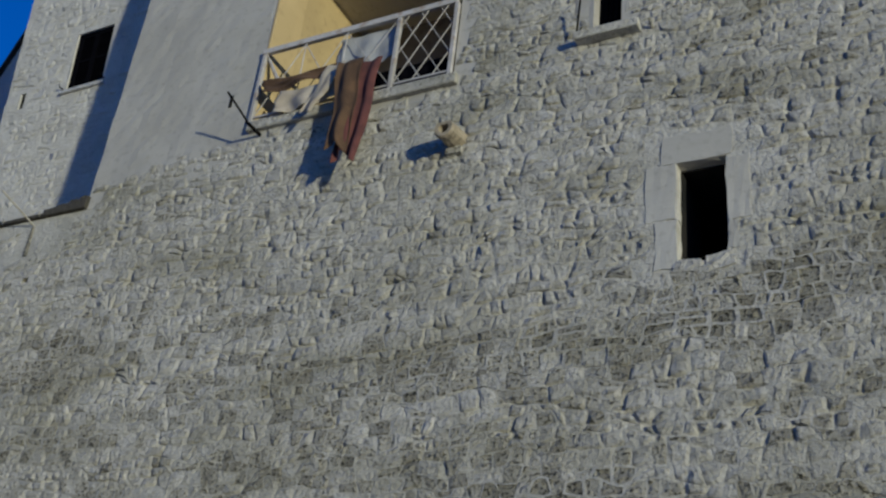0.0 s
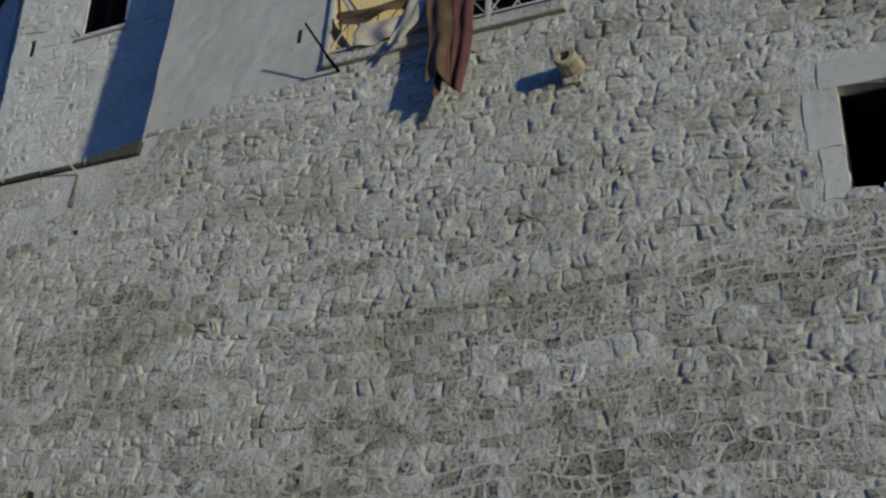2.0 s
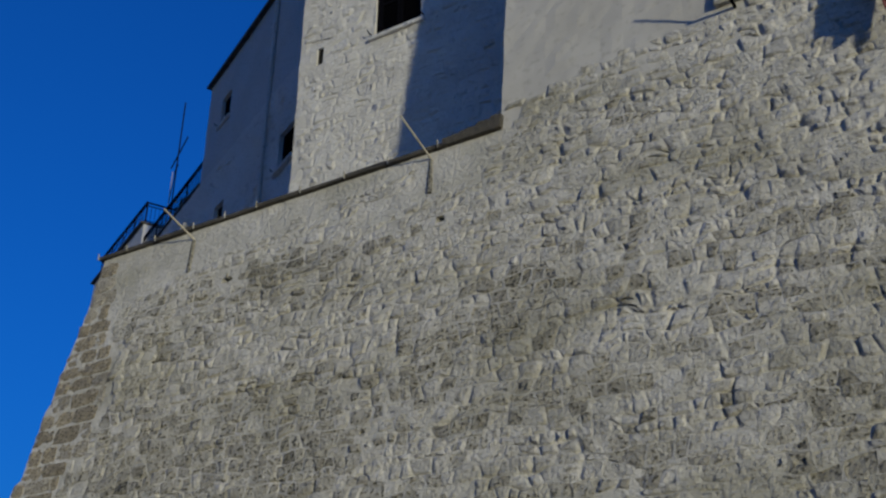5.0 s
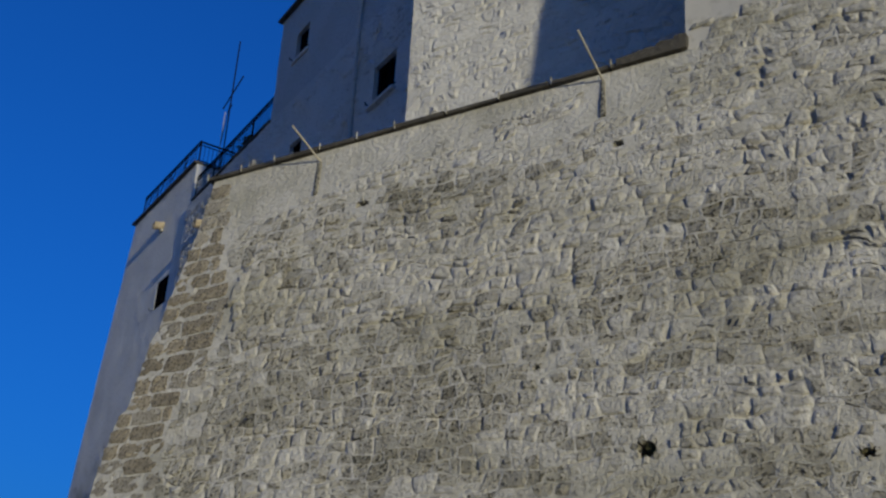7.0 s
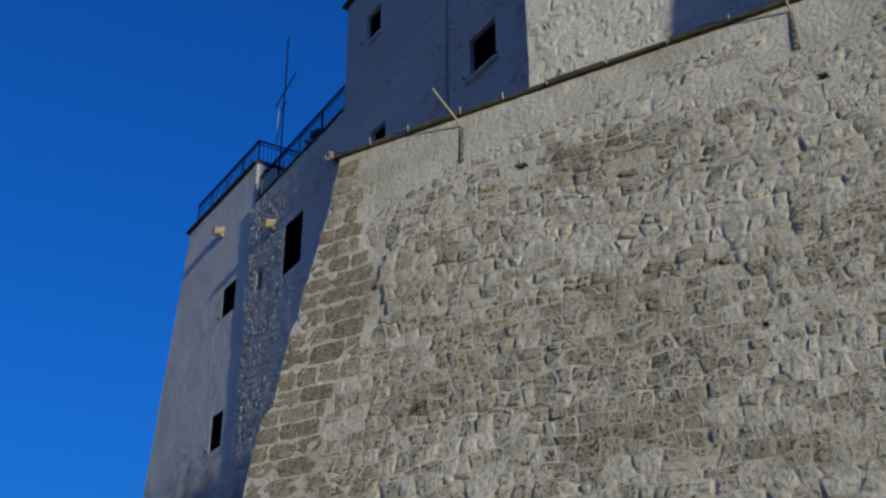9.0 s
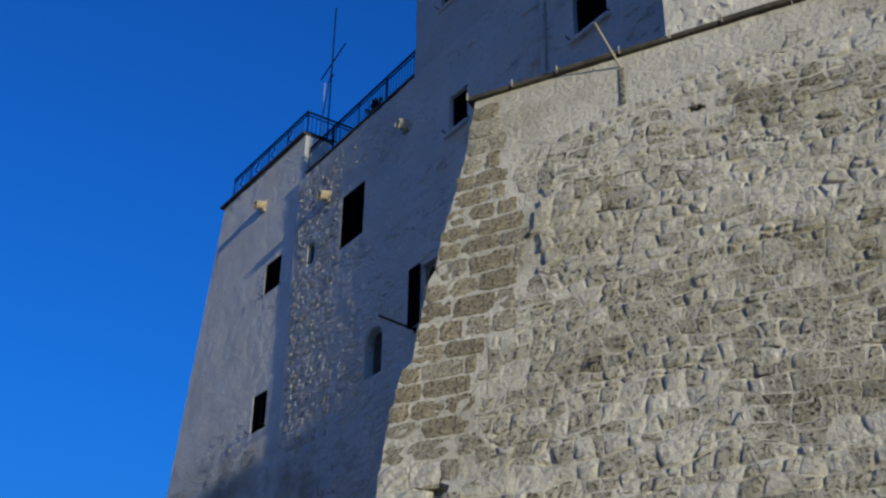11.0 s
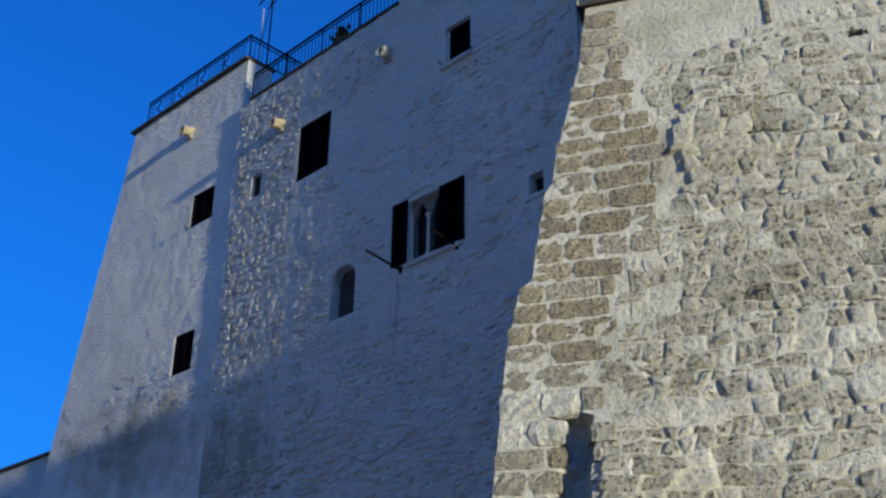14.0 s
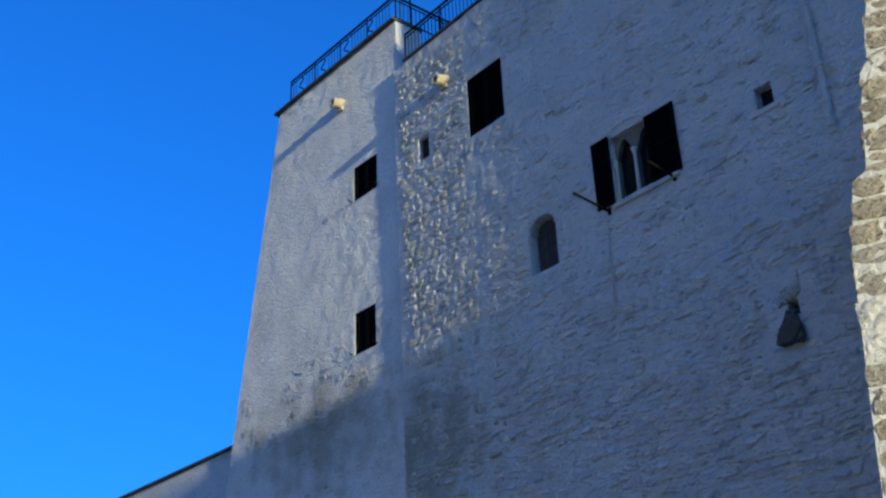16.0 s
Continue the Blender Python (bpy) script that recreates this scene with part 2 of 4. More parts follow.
def sheet(name, frame_m, r0, r1, h0, h1, openings, thick, step, mat, rough=0.01, left=None, scale=2.0, streak=0.0, bulge=None, calm=-99.0):
    """A wall: uneven front, flat back, openings cut through, closed edges. left: the leaning end as a function of height."""
    def ticks(a, b, cuts):
        base = list(np.linspace(a, b, max(2, int(round((b - a) / step)) + 1)))
        base = [v for v in base if all(abs(v - c) > step * 0.35 for c in cuts)] + [c for c in cuts if a <= c <= b]
        return sorted(set(round(v, 4) for v in base) | {a, b})
    rs = ticks(r0, r1, [c for o in openings for c in o[:2]])
    hs = ticks(h0, h1, [c for o in openings for c in o[2:4]])
    nr, nh = len(rs), len(hs)
    verts, faces = [], []
    for back in (0, 1):
        for h in hs:
            lean = (left(h) - r0) if left else 0.0
            for r in rs:
                x = r + lean * max(0.0, 1 - (r - r0) / 1.2)
                edge = any(o[0] - 0.01 <= r <= o[1] + 0.01 and o[2] - 0.01 <= h <= o[3] + 0.01 for o in openings)
                relief = 0.0 if not streak else streak * (abs(noise.noise((x * 2.2, h * 6.5, 1.0))) + 0.7 * noise.noise((x * 5.0, h * 11.0, 4.0))) * (0.55 + 0.9 * noise.noise((x * 0.4, h * 0.4, 2.0)))
                d = -thick if back else relief * (0.2 if edge else 1) + rough * (noise.noise((x * scale, h * scale, 3.1)) + 0.8 * noise.noise((x * scale * 2.7, h * scale * 2.7, 9.0))) * (0.3 if edge else 1)
                if x < calm and not back:
                    d *= 0.4
                if bulge and not back:
                    d += bulge(x, h)
                verts.append((x, h, d))
    def inside(i, j):
        r, h = (rs[i] + rs[i + 1]) / 2, (hs[j] + hs[j + 1]) / 2
        return any(o[0] < r < o[1] and o[2] < h < o[3] for o in openings)
    off = nr * nh
    solid = {(i, j) for i in range(nr - 1) for j in range(nh - 1) if not inside(i, j)}
    for i, j in solid:
        a, b, c, d = j * nr + i, j * nr + i + 1, (j + 1) * nr + i + 1, (j + 1) * nr + i
        faces += [(a, b, c, d), (d + off, c + off, b + off, a + off)]
        for (di, dj), (p, q) in (((-1, 0), (d, a)), ((1, 0), (b, c)), ((0, -1), (a, b)), ((0, 1), (c, d))):
            if (i + di, j + dj) not in solid:
                faces.append((q, p, p + off, q + off))
    me = bpy.data.meshes.new(name)
    me.from_pydata(verts, [], faces)
    me.materials.append(mat)
    ob = new(name, me)
    ob.matrix_world = frame_m
    return ob


def coursed(rng, r0, r1, h0, h1, lo=0.1, hi=0.2, wide=(0.65, 1.8), warp=0.06, wobble=0.16):
    """Roughly coursed rubble, joint to joint: each stone's middle, half sizes and outline."""
    lines = [h0]
    while lines[-1] < h1:
        lines.append(lines[-1] + rng.uniform(lo, hi))
    mean = (lo + hi) / 2

    def line(k, x):
        h = lines[k]
        return h + warp * 2.0 * noise.noise((x * 0.3, h * 0.3, 1.7)) + mean * wobble * 2.0 * noise.noise((x * 2.6, k * 3.7, 5.5))

    def swim(x, y):
        return (x + 0.035 * noise.noise((x * 2.4, y * 2.4, 11.0)) + 0.022 * noise.noise((x * 8, y * 8, 2.0)), y + 0.03 * noise.noise((x * 2.1, y * 2.1, 17.0)) + 0.02 * noise.noise((x * 8, y * 8, 8.0)))

    out = []
    for k in range(len(lines) - 1):
        ch = lines[k + 1] - lines[k]
        r = r0 - rng.uniform(0, 0.2)
        slant = 0.0
        while r < r1:
            w = ch * rng.uniform(*wide)
            turn = rng.uniform(-0.22, 0.22) * ch
            cells = [(0.0, 1.0)]
            if ch > lo + 0.7 * (hi - lo) and rng.random() < 0.3:
                f = rng.uniform(0.35, 0.65)
                cells = [(0.0, f), (f, 1.0)]
            for f0, f1 in cells:
                poly = []
                for f, us in ((f0, (0.0, 0.34, 0.68)), (f1, (1.0, 0.68, 0.34))):
                    for u in us:
                        x = r + w * u
                        y = line(k, x) * (1 - f) + line(k + 1, x) * f
                        poly.append(swim(x + (slant * (1 - u) + turn * u) * (f - 0.5) * 2, y))
                    f_mid, u_end = (f0 + f1) / 2, 1.0 if f == f0 else 0.0
                    x = r + w * u_end
                    poly.append(swim(x + (slant * (1 - u_end) + turn * u_end) * (f_mid - 0.5) * 2, line(k, x) * (1 - f_mid) + line(k + 1, x) * f_mid))
                    if f == f0:
                        poly.insert(3, swim(r + w + turn * (f0 - 0.5) * 2, line(k, r + w) * (1 - f0) + line(k + 1, r + w) * f0))
                    else:
                        poly.insert(8, swim(r + slant * (f1 - 0.5) * 2, line(k, r) * (1 - f1) + line(k + 1, r) * f1))
                p = np.array(poly)
                mid, half = (p.max(0) + p.min(0)) / 2, (p.max(0) - p.min(0)) / 2
                out.append((float(mid[0]), float(mid[1]), float(half[0]), float(half[1]), p))
            r, slant = r + w, turn
    return out


def stone_shape(rng, p, proud, collar, worn, base, tilt):
    """One stone in its bed: the mortar's crest, the mortar lapping over the arris, the rough face. Points, faces, which faces are mortar."""
    n = len(p)
    c = p.mean(0)

    def inset(q, d):
        q = q - c
        rad = np.maximum(np.hypot(q[:, 0], q[:, 1]), 0.01)[:, None]
        return c + q * np.maximum(0.3, 1 - d / rad)

    round_ = p
    round_ = 0.8 * round_ + 0.1 * np.roll(round_, 1, 0) + 0.1 * np.roll(round_, -1, 0)
    size = math.sqrt(float(np.prod(p.max(0) - p.min(0))))
    m = min(0.12 * size, collar * (1.0 + 1.5 * noise.noise((c[0] * 1.3, c[1] * 1.9, 21.0))) * rng.uniform(0.2, 1.8))
    m = max(0.002, m)
    gx, gy = rng.uniform(-0.07, 0.07), rng.uniform(-0.16, 0.06) - tilt * rng.uniform(0.3, 1.6)

    def bed(q):
        return np.array([base(x, y) + 0.004 + 0.013 * worn + 0.009 * noise.noise((x * 6, y * 6, 3.0)) - 0.085 * (1 - worn) * max(0.0, noise.noise((x * 4.1, y * 4.1, 31.0)) - 0.02) for x, y in q])

    def face(q, lift, rough_):
        return base(*c) + proud * lift + (gx * (q[:, 0] - c[0]) + gy * (q[:, 1] - c[1])) + rng.normal(0, rough_, len(q))

    a = inset(round_, m) + rng.normal(0, 0.003, p.shape)
    b = inset(round_, m + 0.010 + 0.01 * rng.random())
    d = inset(round_, m + 0.3 * size * rng.uniform(0.35, 0.8)) + rng.normal(0, 0.004, p.shape)
    e = c + (round_ - c) * 0.38
    rows = [np.column_stack([p, bed(p)]), np.column_stack([a, bed(a) + 0.002]), np.column_stack([b, face(b, rng.uniform(0.55, 0.9), 0.002)]),
            np.column_stack([d, face(d, 1.0, 0.004)]), np.column_stack([e, face(e, rng.uniform(0.9, 1.2), 0.004)]), np.array([[c[0], c[1], base(*c) + proud * rng.uniform(0.85, 1.25)]])]
    f, bedding = [], []
    for k in range(4):
        for i in range(n):
            j = (i + 1) % n
            f.append((k * n + i, k * n + j, (k + 1) * n + j, (k + 1) * n + i))
            bedding.append(k == 0)
    f += [(4 * n + i, 4 * n + (i + 1) % n, 5 * n) for i in range(n)]
    return np.concatenate(rows), f, bedding + [False] * n


def level(x, y):
    return 0.0


def half_worn(x, y):
    return 0.3


def stone_mesh(name, cells, rng, proud, mats, pick, collar=0.012, worn=half_worn, base=level, tilt=0.0):
    """Stones in their beds as one mesh. The last material is the mortar's."""
    verts, faces, slots, n = [], [], [], 0
    for p in cells:
        cx, cy = map(float, p.mean(0))
        w = min(1.0, max(0.0, worn(cx, cy)))
        lift = rng.uniform(*proud) * (1 - 0.75 * w) + 0.004 * w
        v, f, bedding = stone_shape(rng, p, lift, collar, w, base, tilt)
        verts.append(v)
        faces += [tuple(i + n for i in g) for g in f]
        slot = pick(cx, cy)
        bed = len(mats) - 1 if rng.random() < 0.85 else slot
        slots += [bed if b else slot for b in bedding]
        n += len(v)
    me = bpy.data.meshes.new(name)
    me.from_pydata(np.concatenate(verts).tolist(), [], faces)
    for m in mats:
        me.materials.append(m)
    me.polygons.foreach_set("material_index", slots)
    me.polygons.foreach_set("use_smooth", [True] * len(faces))
    return me


def joined_stones(name, parent, cells, rng, proud, mats, pick, label, **bedding):
    ob = new(name, stone_mesh(name, cells, rng, proud, mats, pick, **bedding))
    ob.parent = parent
    return tagged(ob, label, "", "", "stuff")


# ---- the walls' frames ----
FRONT = basis((2.566, 17.958, 6.089), (0.42888, -0.90336, 0), (-0.8998, -0.4272, 0.0884))     # sloping bastion wall
SETBACK = basis((3.80, 20.40, 0), (0.42888, -0.90336, 0), (-0.90336, -0.42888, 0))            # lit house wall behind the ledge
TOWER = basis((4.75, 29.0, 0), (-0.0208, -1, 0), (-1, 0.0208, 0))                             # long shaded facade


def bastion_end(h):
    pts = ((-9, -5.05), (-3.57, -4.61), (-3.0, -4.57), (-2.25, -4.51), (-1.5, -4.45), (-0.82, -4.32), (-0.79, -4.2), (0.28, -4.06), (0.34, -3.98), (0.63, -3.95), (1.85, -3.67), (2.7, -3.57), (20, -3.57))
    return float(np.interp(h, [p[0] for p in pts], [p[1] for p in pts]))


# ---- ground, falling gently along the walk ----
def build_ground():
    xs = [-3000, -400, -100, -40, -20, -10, 0, 10, 20, 40, 100, 400, 3000]
    along, across = Vector((-0.38, 0.925, 0)), Vector((0.925, 0.38, 0))
    verts, faces, n = [], [], len(xs)
    for s in xs:
        for c in xs:
            p = along * s + across * c
            verts.append((p.x, p.y, -0.036 * min(40, max(-40, s))))
    for i in range(n - 1):
        for j in range(n - 1):
            faces.append((i * n + j, i * n + j + 1, (i + 1) * n + j + 1, (i + 1) * n + j))
    me = bpy.data.meshes.new("ground")
    me.from_pydata(verts, [], faces)
    me.materials.append(M_GROUND)
    tagged(new("ground", me), "grey dusty paved ground below the walls", "ground", kind="structure")


build_ground()

def backing(x, y):
    """The core lies deeper behind the rubble than behind plaster and squared blocks."""
    low = y < 1.55 and x > quoin_right(y) + 0.25 and not (y < -2.0 and x < hollow_right(y) + 0.3)
    high = 3.8 < x and y < 2.8 or 6.7 < x and y < 3.2 or 9.75 < x and y < 6.3
    framed = 11.65 < x < 13.5 and -0.1 < y < 2.25 or 10.95 < x < 12.2 and 3.4 < y < 5.1 or any(o[0] - 0.3 < x < o[1] + 0.3 and o[2] - 0.3 < y < o[3] + 0.3 for o in SOCKETS)
    return extra(x, y) - (0.05 if (low or high) and not framed else 0.0)


# ---- bastion wall with the balcony, windows and ledge ----
HOLE = (12.33, 12.86, 0.31, 1.55)
LOGGIA = (6.20, 9.42, 3.54, 7.0)
TOPWIN = (11.30, 11.66, 3.80, 5.0)
# the broken hollow beside the corner is part of the front's relief
SOCKETS = [(2.55, 2.68, 1.54, 1.63), (2.84, 3.04, -2.12, -1.95), (4.84, 4.98, -2.31, -2.22), (1.70, 1.78, -1.05, -0.99), (-0.95, -0.75, 1.58, 1.68)]
wall_low = sheet("wall_bastion", FRONT, -3.57, 18.0, -9.0, 2.66, [HOLE] + SOCKETS, 0.9, 0.062, M_MORTAR, rough=0.009, left=bastion_end, scale=3.2, bulge=backing)
tagged(wall_low, "sloping rubble stone wall under worn whitewash", "wall", kind="structure")
wall_high = sheet("wall_house_front", FRONT, 3.42, 18.0, 2.664, 9.5, [LOGGIA, TOPWIN], 0.6, 0.15, M_PLASTER, rough=0.014, bulge=backing)
tagged(wall_high, "plastered upper house wall flush with the bastion", "wall", kind="structure")

WIN_A, SLOT = (1.62, 2.55, 12.9, 14.2), (0.38, 0.52, 12.75, 13.1)
wall_back = sheet("wall_setback", SETBACK, 0.0, 5.5, 7.5, 18.5, [WIN_A, SLOT], 0.6, 0.12, M_HOUSE, rough=0.022)
tagged(wall_back, "whitewashed house wall behind the ledge", "wall", kind="structure")

# openings of the long facade: start and end along y, sill and head
def along(y0, y1, z0, z1):
    return (29.0 - y0, 29.0 - y1, z0, z1)


W_BIG, W_GOTHIC, W_ARCH = along(31.0, 30.0, 11.71, 13.0), along(27.63, 26.77, 8.86, 10.0), along(29.66, 29.0, 8.33, 9.33)
W_SQUARE, W_MID, W_DARK, W_SLIT = along(24.92, 24.63, 9.1, 9.45), along(26.78, 26.18, 12.47, 13.27), along(23.1, 22.28, 12.36, 13.2), along(32.56, 32.22, 11.92, 12.46)
W_TOP, W_NICHE = along(27.13, 26.5, 15.7, 16.42), along(25.02, 24.86, 6.02, 6.22)
wall_tower = sheet("wall_tower_main", TOWER, -4.3, 9.0, -3.0, 14.55, [W_BIG, W_GOTHIC, W_ARCH, W_SQUARE, W_MID, W_DARK, W_SLIT, W_NICHE], 0.7, 0.065, M_TOWER, rough=0.02, scale=2.2, streak=0.05, calm=-1.75)
tagged(wall_tower, "long whitewashed tower facade", "wall", kind="structure")
wall_upper = sheet("wall_tower_house", TOWER, 0.9, 9.0, 14.554, 17.35, [W_TOP], 0.7, 0.15, M_TOWER, rough=0.02)
tagged(wall_upper, "whitewashed upper house wall on the tower", "wall", kind="structure")
TOWER_LEFT = basis((4.91, 33.3, 0), (0, -1, 0), (-1, 0, 0))
LEFT_UP, LEFT_LOW = (-1.60, -0.77, 12.08, 12.90), (-1.60, -0.90, 8.58, 9.48)


def tower_end(h):
    return -4.70 - max(0.0, 15.92 - h) * 0.213


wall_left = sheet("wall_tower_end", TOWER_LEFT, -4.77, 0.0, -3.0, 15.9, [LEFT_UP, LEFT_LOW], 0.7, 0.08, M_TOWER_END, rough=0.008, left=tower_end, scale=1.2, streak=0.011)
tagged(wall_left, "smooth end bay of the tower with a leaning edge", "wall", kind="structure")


def block(name, m, x0, x1, y0, y1, z0, z1, mat, label):
    ob = part(name, made_box(x0, x1, y0, y1, z0, z1), mat)
    ob.matrix_world = m
    return tagged(ob, label, "wall", kind="structure")


# closed bodies of the buildings behind their fronts
block("wall_house_body", FRONT, 3.44, 18.0, -9.0, 9.4, -9.0, -2.6, M_PLASTER, "plain body of the house behind its front")
block("wall_setback_body", SETBACK, 0.02, 5.4, 7.6, 18.4, -5.0, -1.3, M_PLASTER, "plain body of the set-back house")
block("wall_tower_body", TOWER, -4.2, 9.0, -3.0, 13.9, -9.0, -1.3, M_TOWER, "plain body of the tower")
block("wall_tower_house_body", TOWER, 0.95, 9.0, 13.9, 17.2, -6.0, -1.3, M_TOWER, "plain body of the upper house")
block("wall_tower_end_body", TOWER_LEFT, -4.6, -0.02, -3.0, 15.2, -8.0, -1.0, M_TOWER, "plain body of the tower end")
block("wall_house_side", FRONT, 3.42, 4.0, 2.664, 9.5, -2.6, -0.6, M_PLASTER, "return wall of the house above the ledge")
block("floor_ledge", FRONT, -3.5, 3.4, 2.3, 2.6, -4.5, -0.9, M_MORTAR, "flat ledge floor behind the parapet")
block("wall_bastion_return", FRONT, -3.45, -3.0, -9.0, 2.5, -5.0, -0.9, M_MORTAR, "return wall of the bastion in shade")
block("floor_terrace", TOWER, -4.2, 0.9, 13.9, 14.3, -6.0, -0.7, M_TOWER, "terrace floor on the tower")
block("wall_low_far", TOWER_LEFT, -32.0, -5.9, -4.0, 7.85, -0.9, -0.12, M_TOWER, "low whitewashed boundary wall beyond the tower")
part("coping_far", made_box(-32.0, -6.3, 7.854, 7.92, -0.95, -0.04, bevel=0.01), M_COPING, None).matrix_world = TOWER_LEFT
tagged(bpy.data.objects["coping_far"], "thin dark coping on the far low wall", "coping", kind="structure")


# added unseen wall across the way, facing the sun to bounce light onto facade
BOUNCE = basis((-25.0, 25.0, 0), (0.70711, 0.70711, 0), (0.70711, -0.70711, 0))
block("wall_across", BOUNCE, 0.0, 18.0, -4.0, 14.0, -6.0, 0.0, M_WASH, "plain unseen wall added across the way to bounce sunlight")

# ---- windows and shutters ----
def shutter_leaf(parent, x0, x1, y0, y1, z, depth=0.04, slats=True):
    """A wooden leaf: stiles and rails round louvre slats."""
    bm = bmesh.new()
    w = 0.055
    box(bm, x0, x0 + w, y0, y1, z, z + depth, bevel=0.004)
    box(bm, x1 - w, x1, y0, y1, z, z + depth, bevel=0.004)
    for y in (y0, (y0 + y1) / 2 - w / 2, y1 - w):
        box(bm, x0 + w, x1 - w, y, y + w, z + 0.003, z + depth - 0.003, bevel=0.004)
    leaf = part("shutter", bm, M_SHUTTER, parent, "dark painted wooden shutter leaf")
    n = max(4, int((y1 - y0) / 0.065))
    bm = bmesh.new()
    for k in range(n):
        y = y0 + w + (k + 0.5) * (y1 - y0 - 2 * w) / n
        bmesh.ops.create_cube(bm, size=1, matrix=Matrix.Translation(((x0 + x1) / 2, y, z + depth * 0.5)) @ Matrix.Rotation(radians(-35), 4, "X") @ Matrix.Diagonal((x1 - x0 - 2 * w, 0.05, 0.008, 1)))
    box(bm, x0 + w, x1 - w, y0 + w, y1 - w, z + 0.002, z + 0.008)
    part("louvre", bm, M_SHUTTER, leaf)
    return leaf


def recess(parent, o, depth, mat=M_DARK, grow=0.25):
    """Near-black shell for the shade behind an opening: five sides, open to the front."""
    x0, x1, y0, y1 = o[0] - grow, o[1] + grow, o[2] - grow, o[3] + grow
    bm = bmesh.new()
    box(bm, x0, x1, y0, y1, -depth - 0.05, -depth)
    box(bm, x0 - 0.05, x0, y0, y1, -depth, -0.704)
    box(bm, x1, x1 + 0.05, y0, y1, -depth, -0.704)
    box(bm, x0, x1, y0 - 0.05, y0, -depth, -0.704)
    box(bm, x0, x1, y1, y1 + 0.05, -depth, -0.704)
    return part("room_shell", bm, mat, parent, "room shell coloured near-black for the unlit inside")


window_count = [0]


def window(m, o, label, style="closed", sill=0.0, hooks=True, depth=0.09):
    window_count[0] += 1
    w = thing("window_%d" % window_count[0], label, "window", m, "structure")
    x0, x1, y0, y1 = o
    if style == "closed":
        bm = bmesh.new()
        f = 0.05
        for a in ((x0, x0 + f, y0, y1), (x1 - f, x1, y0, y1), (x0 + f, x1 - f, y1 - f, y1), (x0 + f, x1 - f, y0, y0 + f)):
            box(bm, *a, -depth - 0.06, -depth, bevel=0.004)
        part("window_frame", bm, M_SHUTTER, w)
        mid = (x0 + x1) / 2
        shutter_leaf(w, x0 + f, mid - 0.004, y0 + f, y1 - f, -depth - 0.05)
        shutter_leaf(w, mid + 0.004, x1 - f, y0 + f, y1 - f, -depth - 0.05)
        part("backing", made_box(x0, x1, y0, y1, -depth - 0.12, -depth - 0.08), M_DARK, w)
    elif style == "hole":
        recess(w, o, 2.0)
        # reveal lined in near-black, so the hole's shade is in the colour
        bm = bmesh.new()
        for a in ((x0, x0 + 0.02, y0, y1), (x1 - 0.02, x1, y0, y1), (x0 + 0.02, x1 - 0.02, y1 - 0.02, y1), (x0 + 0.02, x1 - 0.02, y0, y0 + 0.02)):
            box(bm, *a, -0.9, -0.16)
        part("sooty_lining", bm, M_DARK, w, "inner reveal lining coloured near-black for shade")
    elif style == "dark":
        part("backing", made_box(x0, x1, y0, y1, -depth - 0.12, -depth - 0.1), M_DARK, w, "near-black panel for the shade in the opening")
    if sill:
        part("sill", made_box(x0 - 0.1, x1 + 0.08, y0 - 0.11, y0 - 0.04, -0.02, sill, bevel=0.012, jitter=0.006), M_TOWER, w, "thin whitewashed stone sill")
    if hooks:
        for x in (x0 - 0.07, x1 + 0.05):
            bm = rod(bmesh.new(), (x, y0 + 0.03, -0.02), (x, y0 + 0.03, 0.10), 0.012)
            rod(bm, (x, y0 + 0.03, 0.095), (x - 0.02, y0 + 0.09, 0.10), 0.010)
            part("shutter_hook", bm, M_IRON, w, "small rusty iron shutter hook")
    return w


window(TOWER, W_BIG, "tall window with closed dark shutters in the tower", hooks=False, depth=0.01)
window(TOWER, W_MID, "small window with closed dark shutters and thin sill", sill=0.09)
window(TOWER, W_DARK, "dark shuttered window under a low plaster arch", sill=0.10)
window(TOWER, W_TOP, "small dark shuttered window below the roof edge", sill=0.06)
window(TOWER, W_SLIT, "narrow slit window in rough stone", "dark", hooks=False, depth=0.0)
window(TOWER, W_SQUARE, "small square opening with whitewashed reveal", "dark", sill=0.05, hooks=False, depth=0.08)
window(TOWER_LEFT, LEFT_UP, "shuttered dark window in the tower end bay", depth=0.005)
window(TOWER_LEFT, LEFT_LOW, "lower shuttered dark window in the tower end bay", depth=0.005)
window(SETBACK, WIN_A, "window with dark brown louvred shutters in shade edge", sill=0.07, depth=0.04)
window(SETBACK, SLOT, "narrow vent slot in whitewashed wall", "dark", hooks=False, depth=-0.06)
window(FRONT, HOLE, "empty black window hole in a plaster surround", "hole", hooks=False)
window(FRONT, TOPWIN, "narrow window over a stone sill", "closed", hooks=False, depth=0.2)

# arched cut above the dark window, and drip line
arch_hood = part("hood_mould", bmesh.new(), M_TOWER)
arch_hood.matrix_world = TOWER
bmh = bmesh.new()
for k in range(10):
    a0, a1 = math.pi * (0.12 + 0.076 * k), math.pi * (0.12 + 0.076 * (k + 1))
    cx = (W_DARK[0] + W_DARK[1]) / 2
    rod(bmh, (cx - 0.5 * math.cos(a0), 13.14 + 0.22 * math.sin(a0), 0.0), (cx - 0.5 * math.cos(a1), 13.14 + 0.22 * math.sin(a1), 0.0), 0.03, 6)
bmh.to_mesh(arch_hood.data)
bmh.free()
tagged(arch_hood, "shallow curved plaster hood over a window", "moulding", kind="structure")


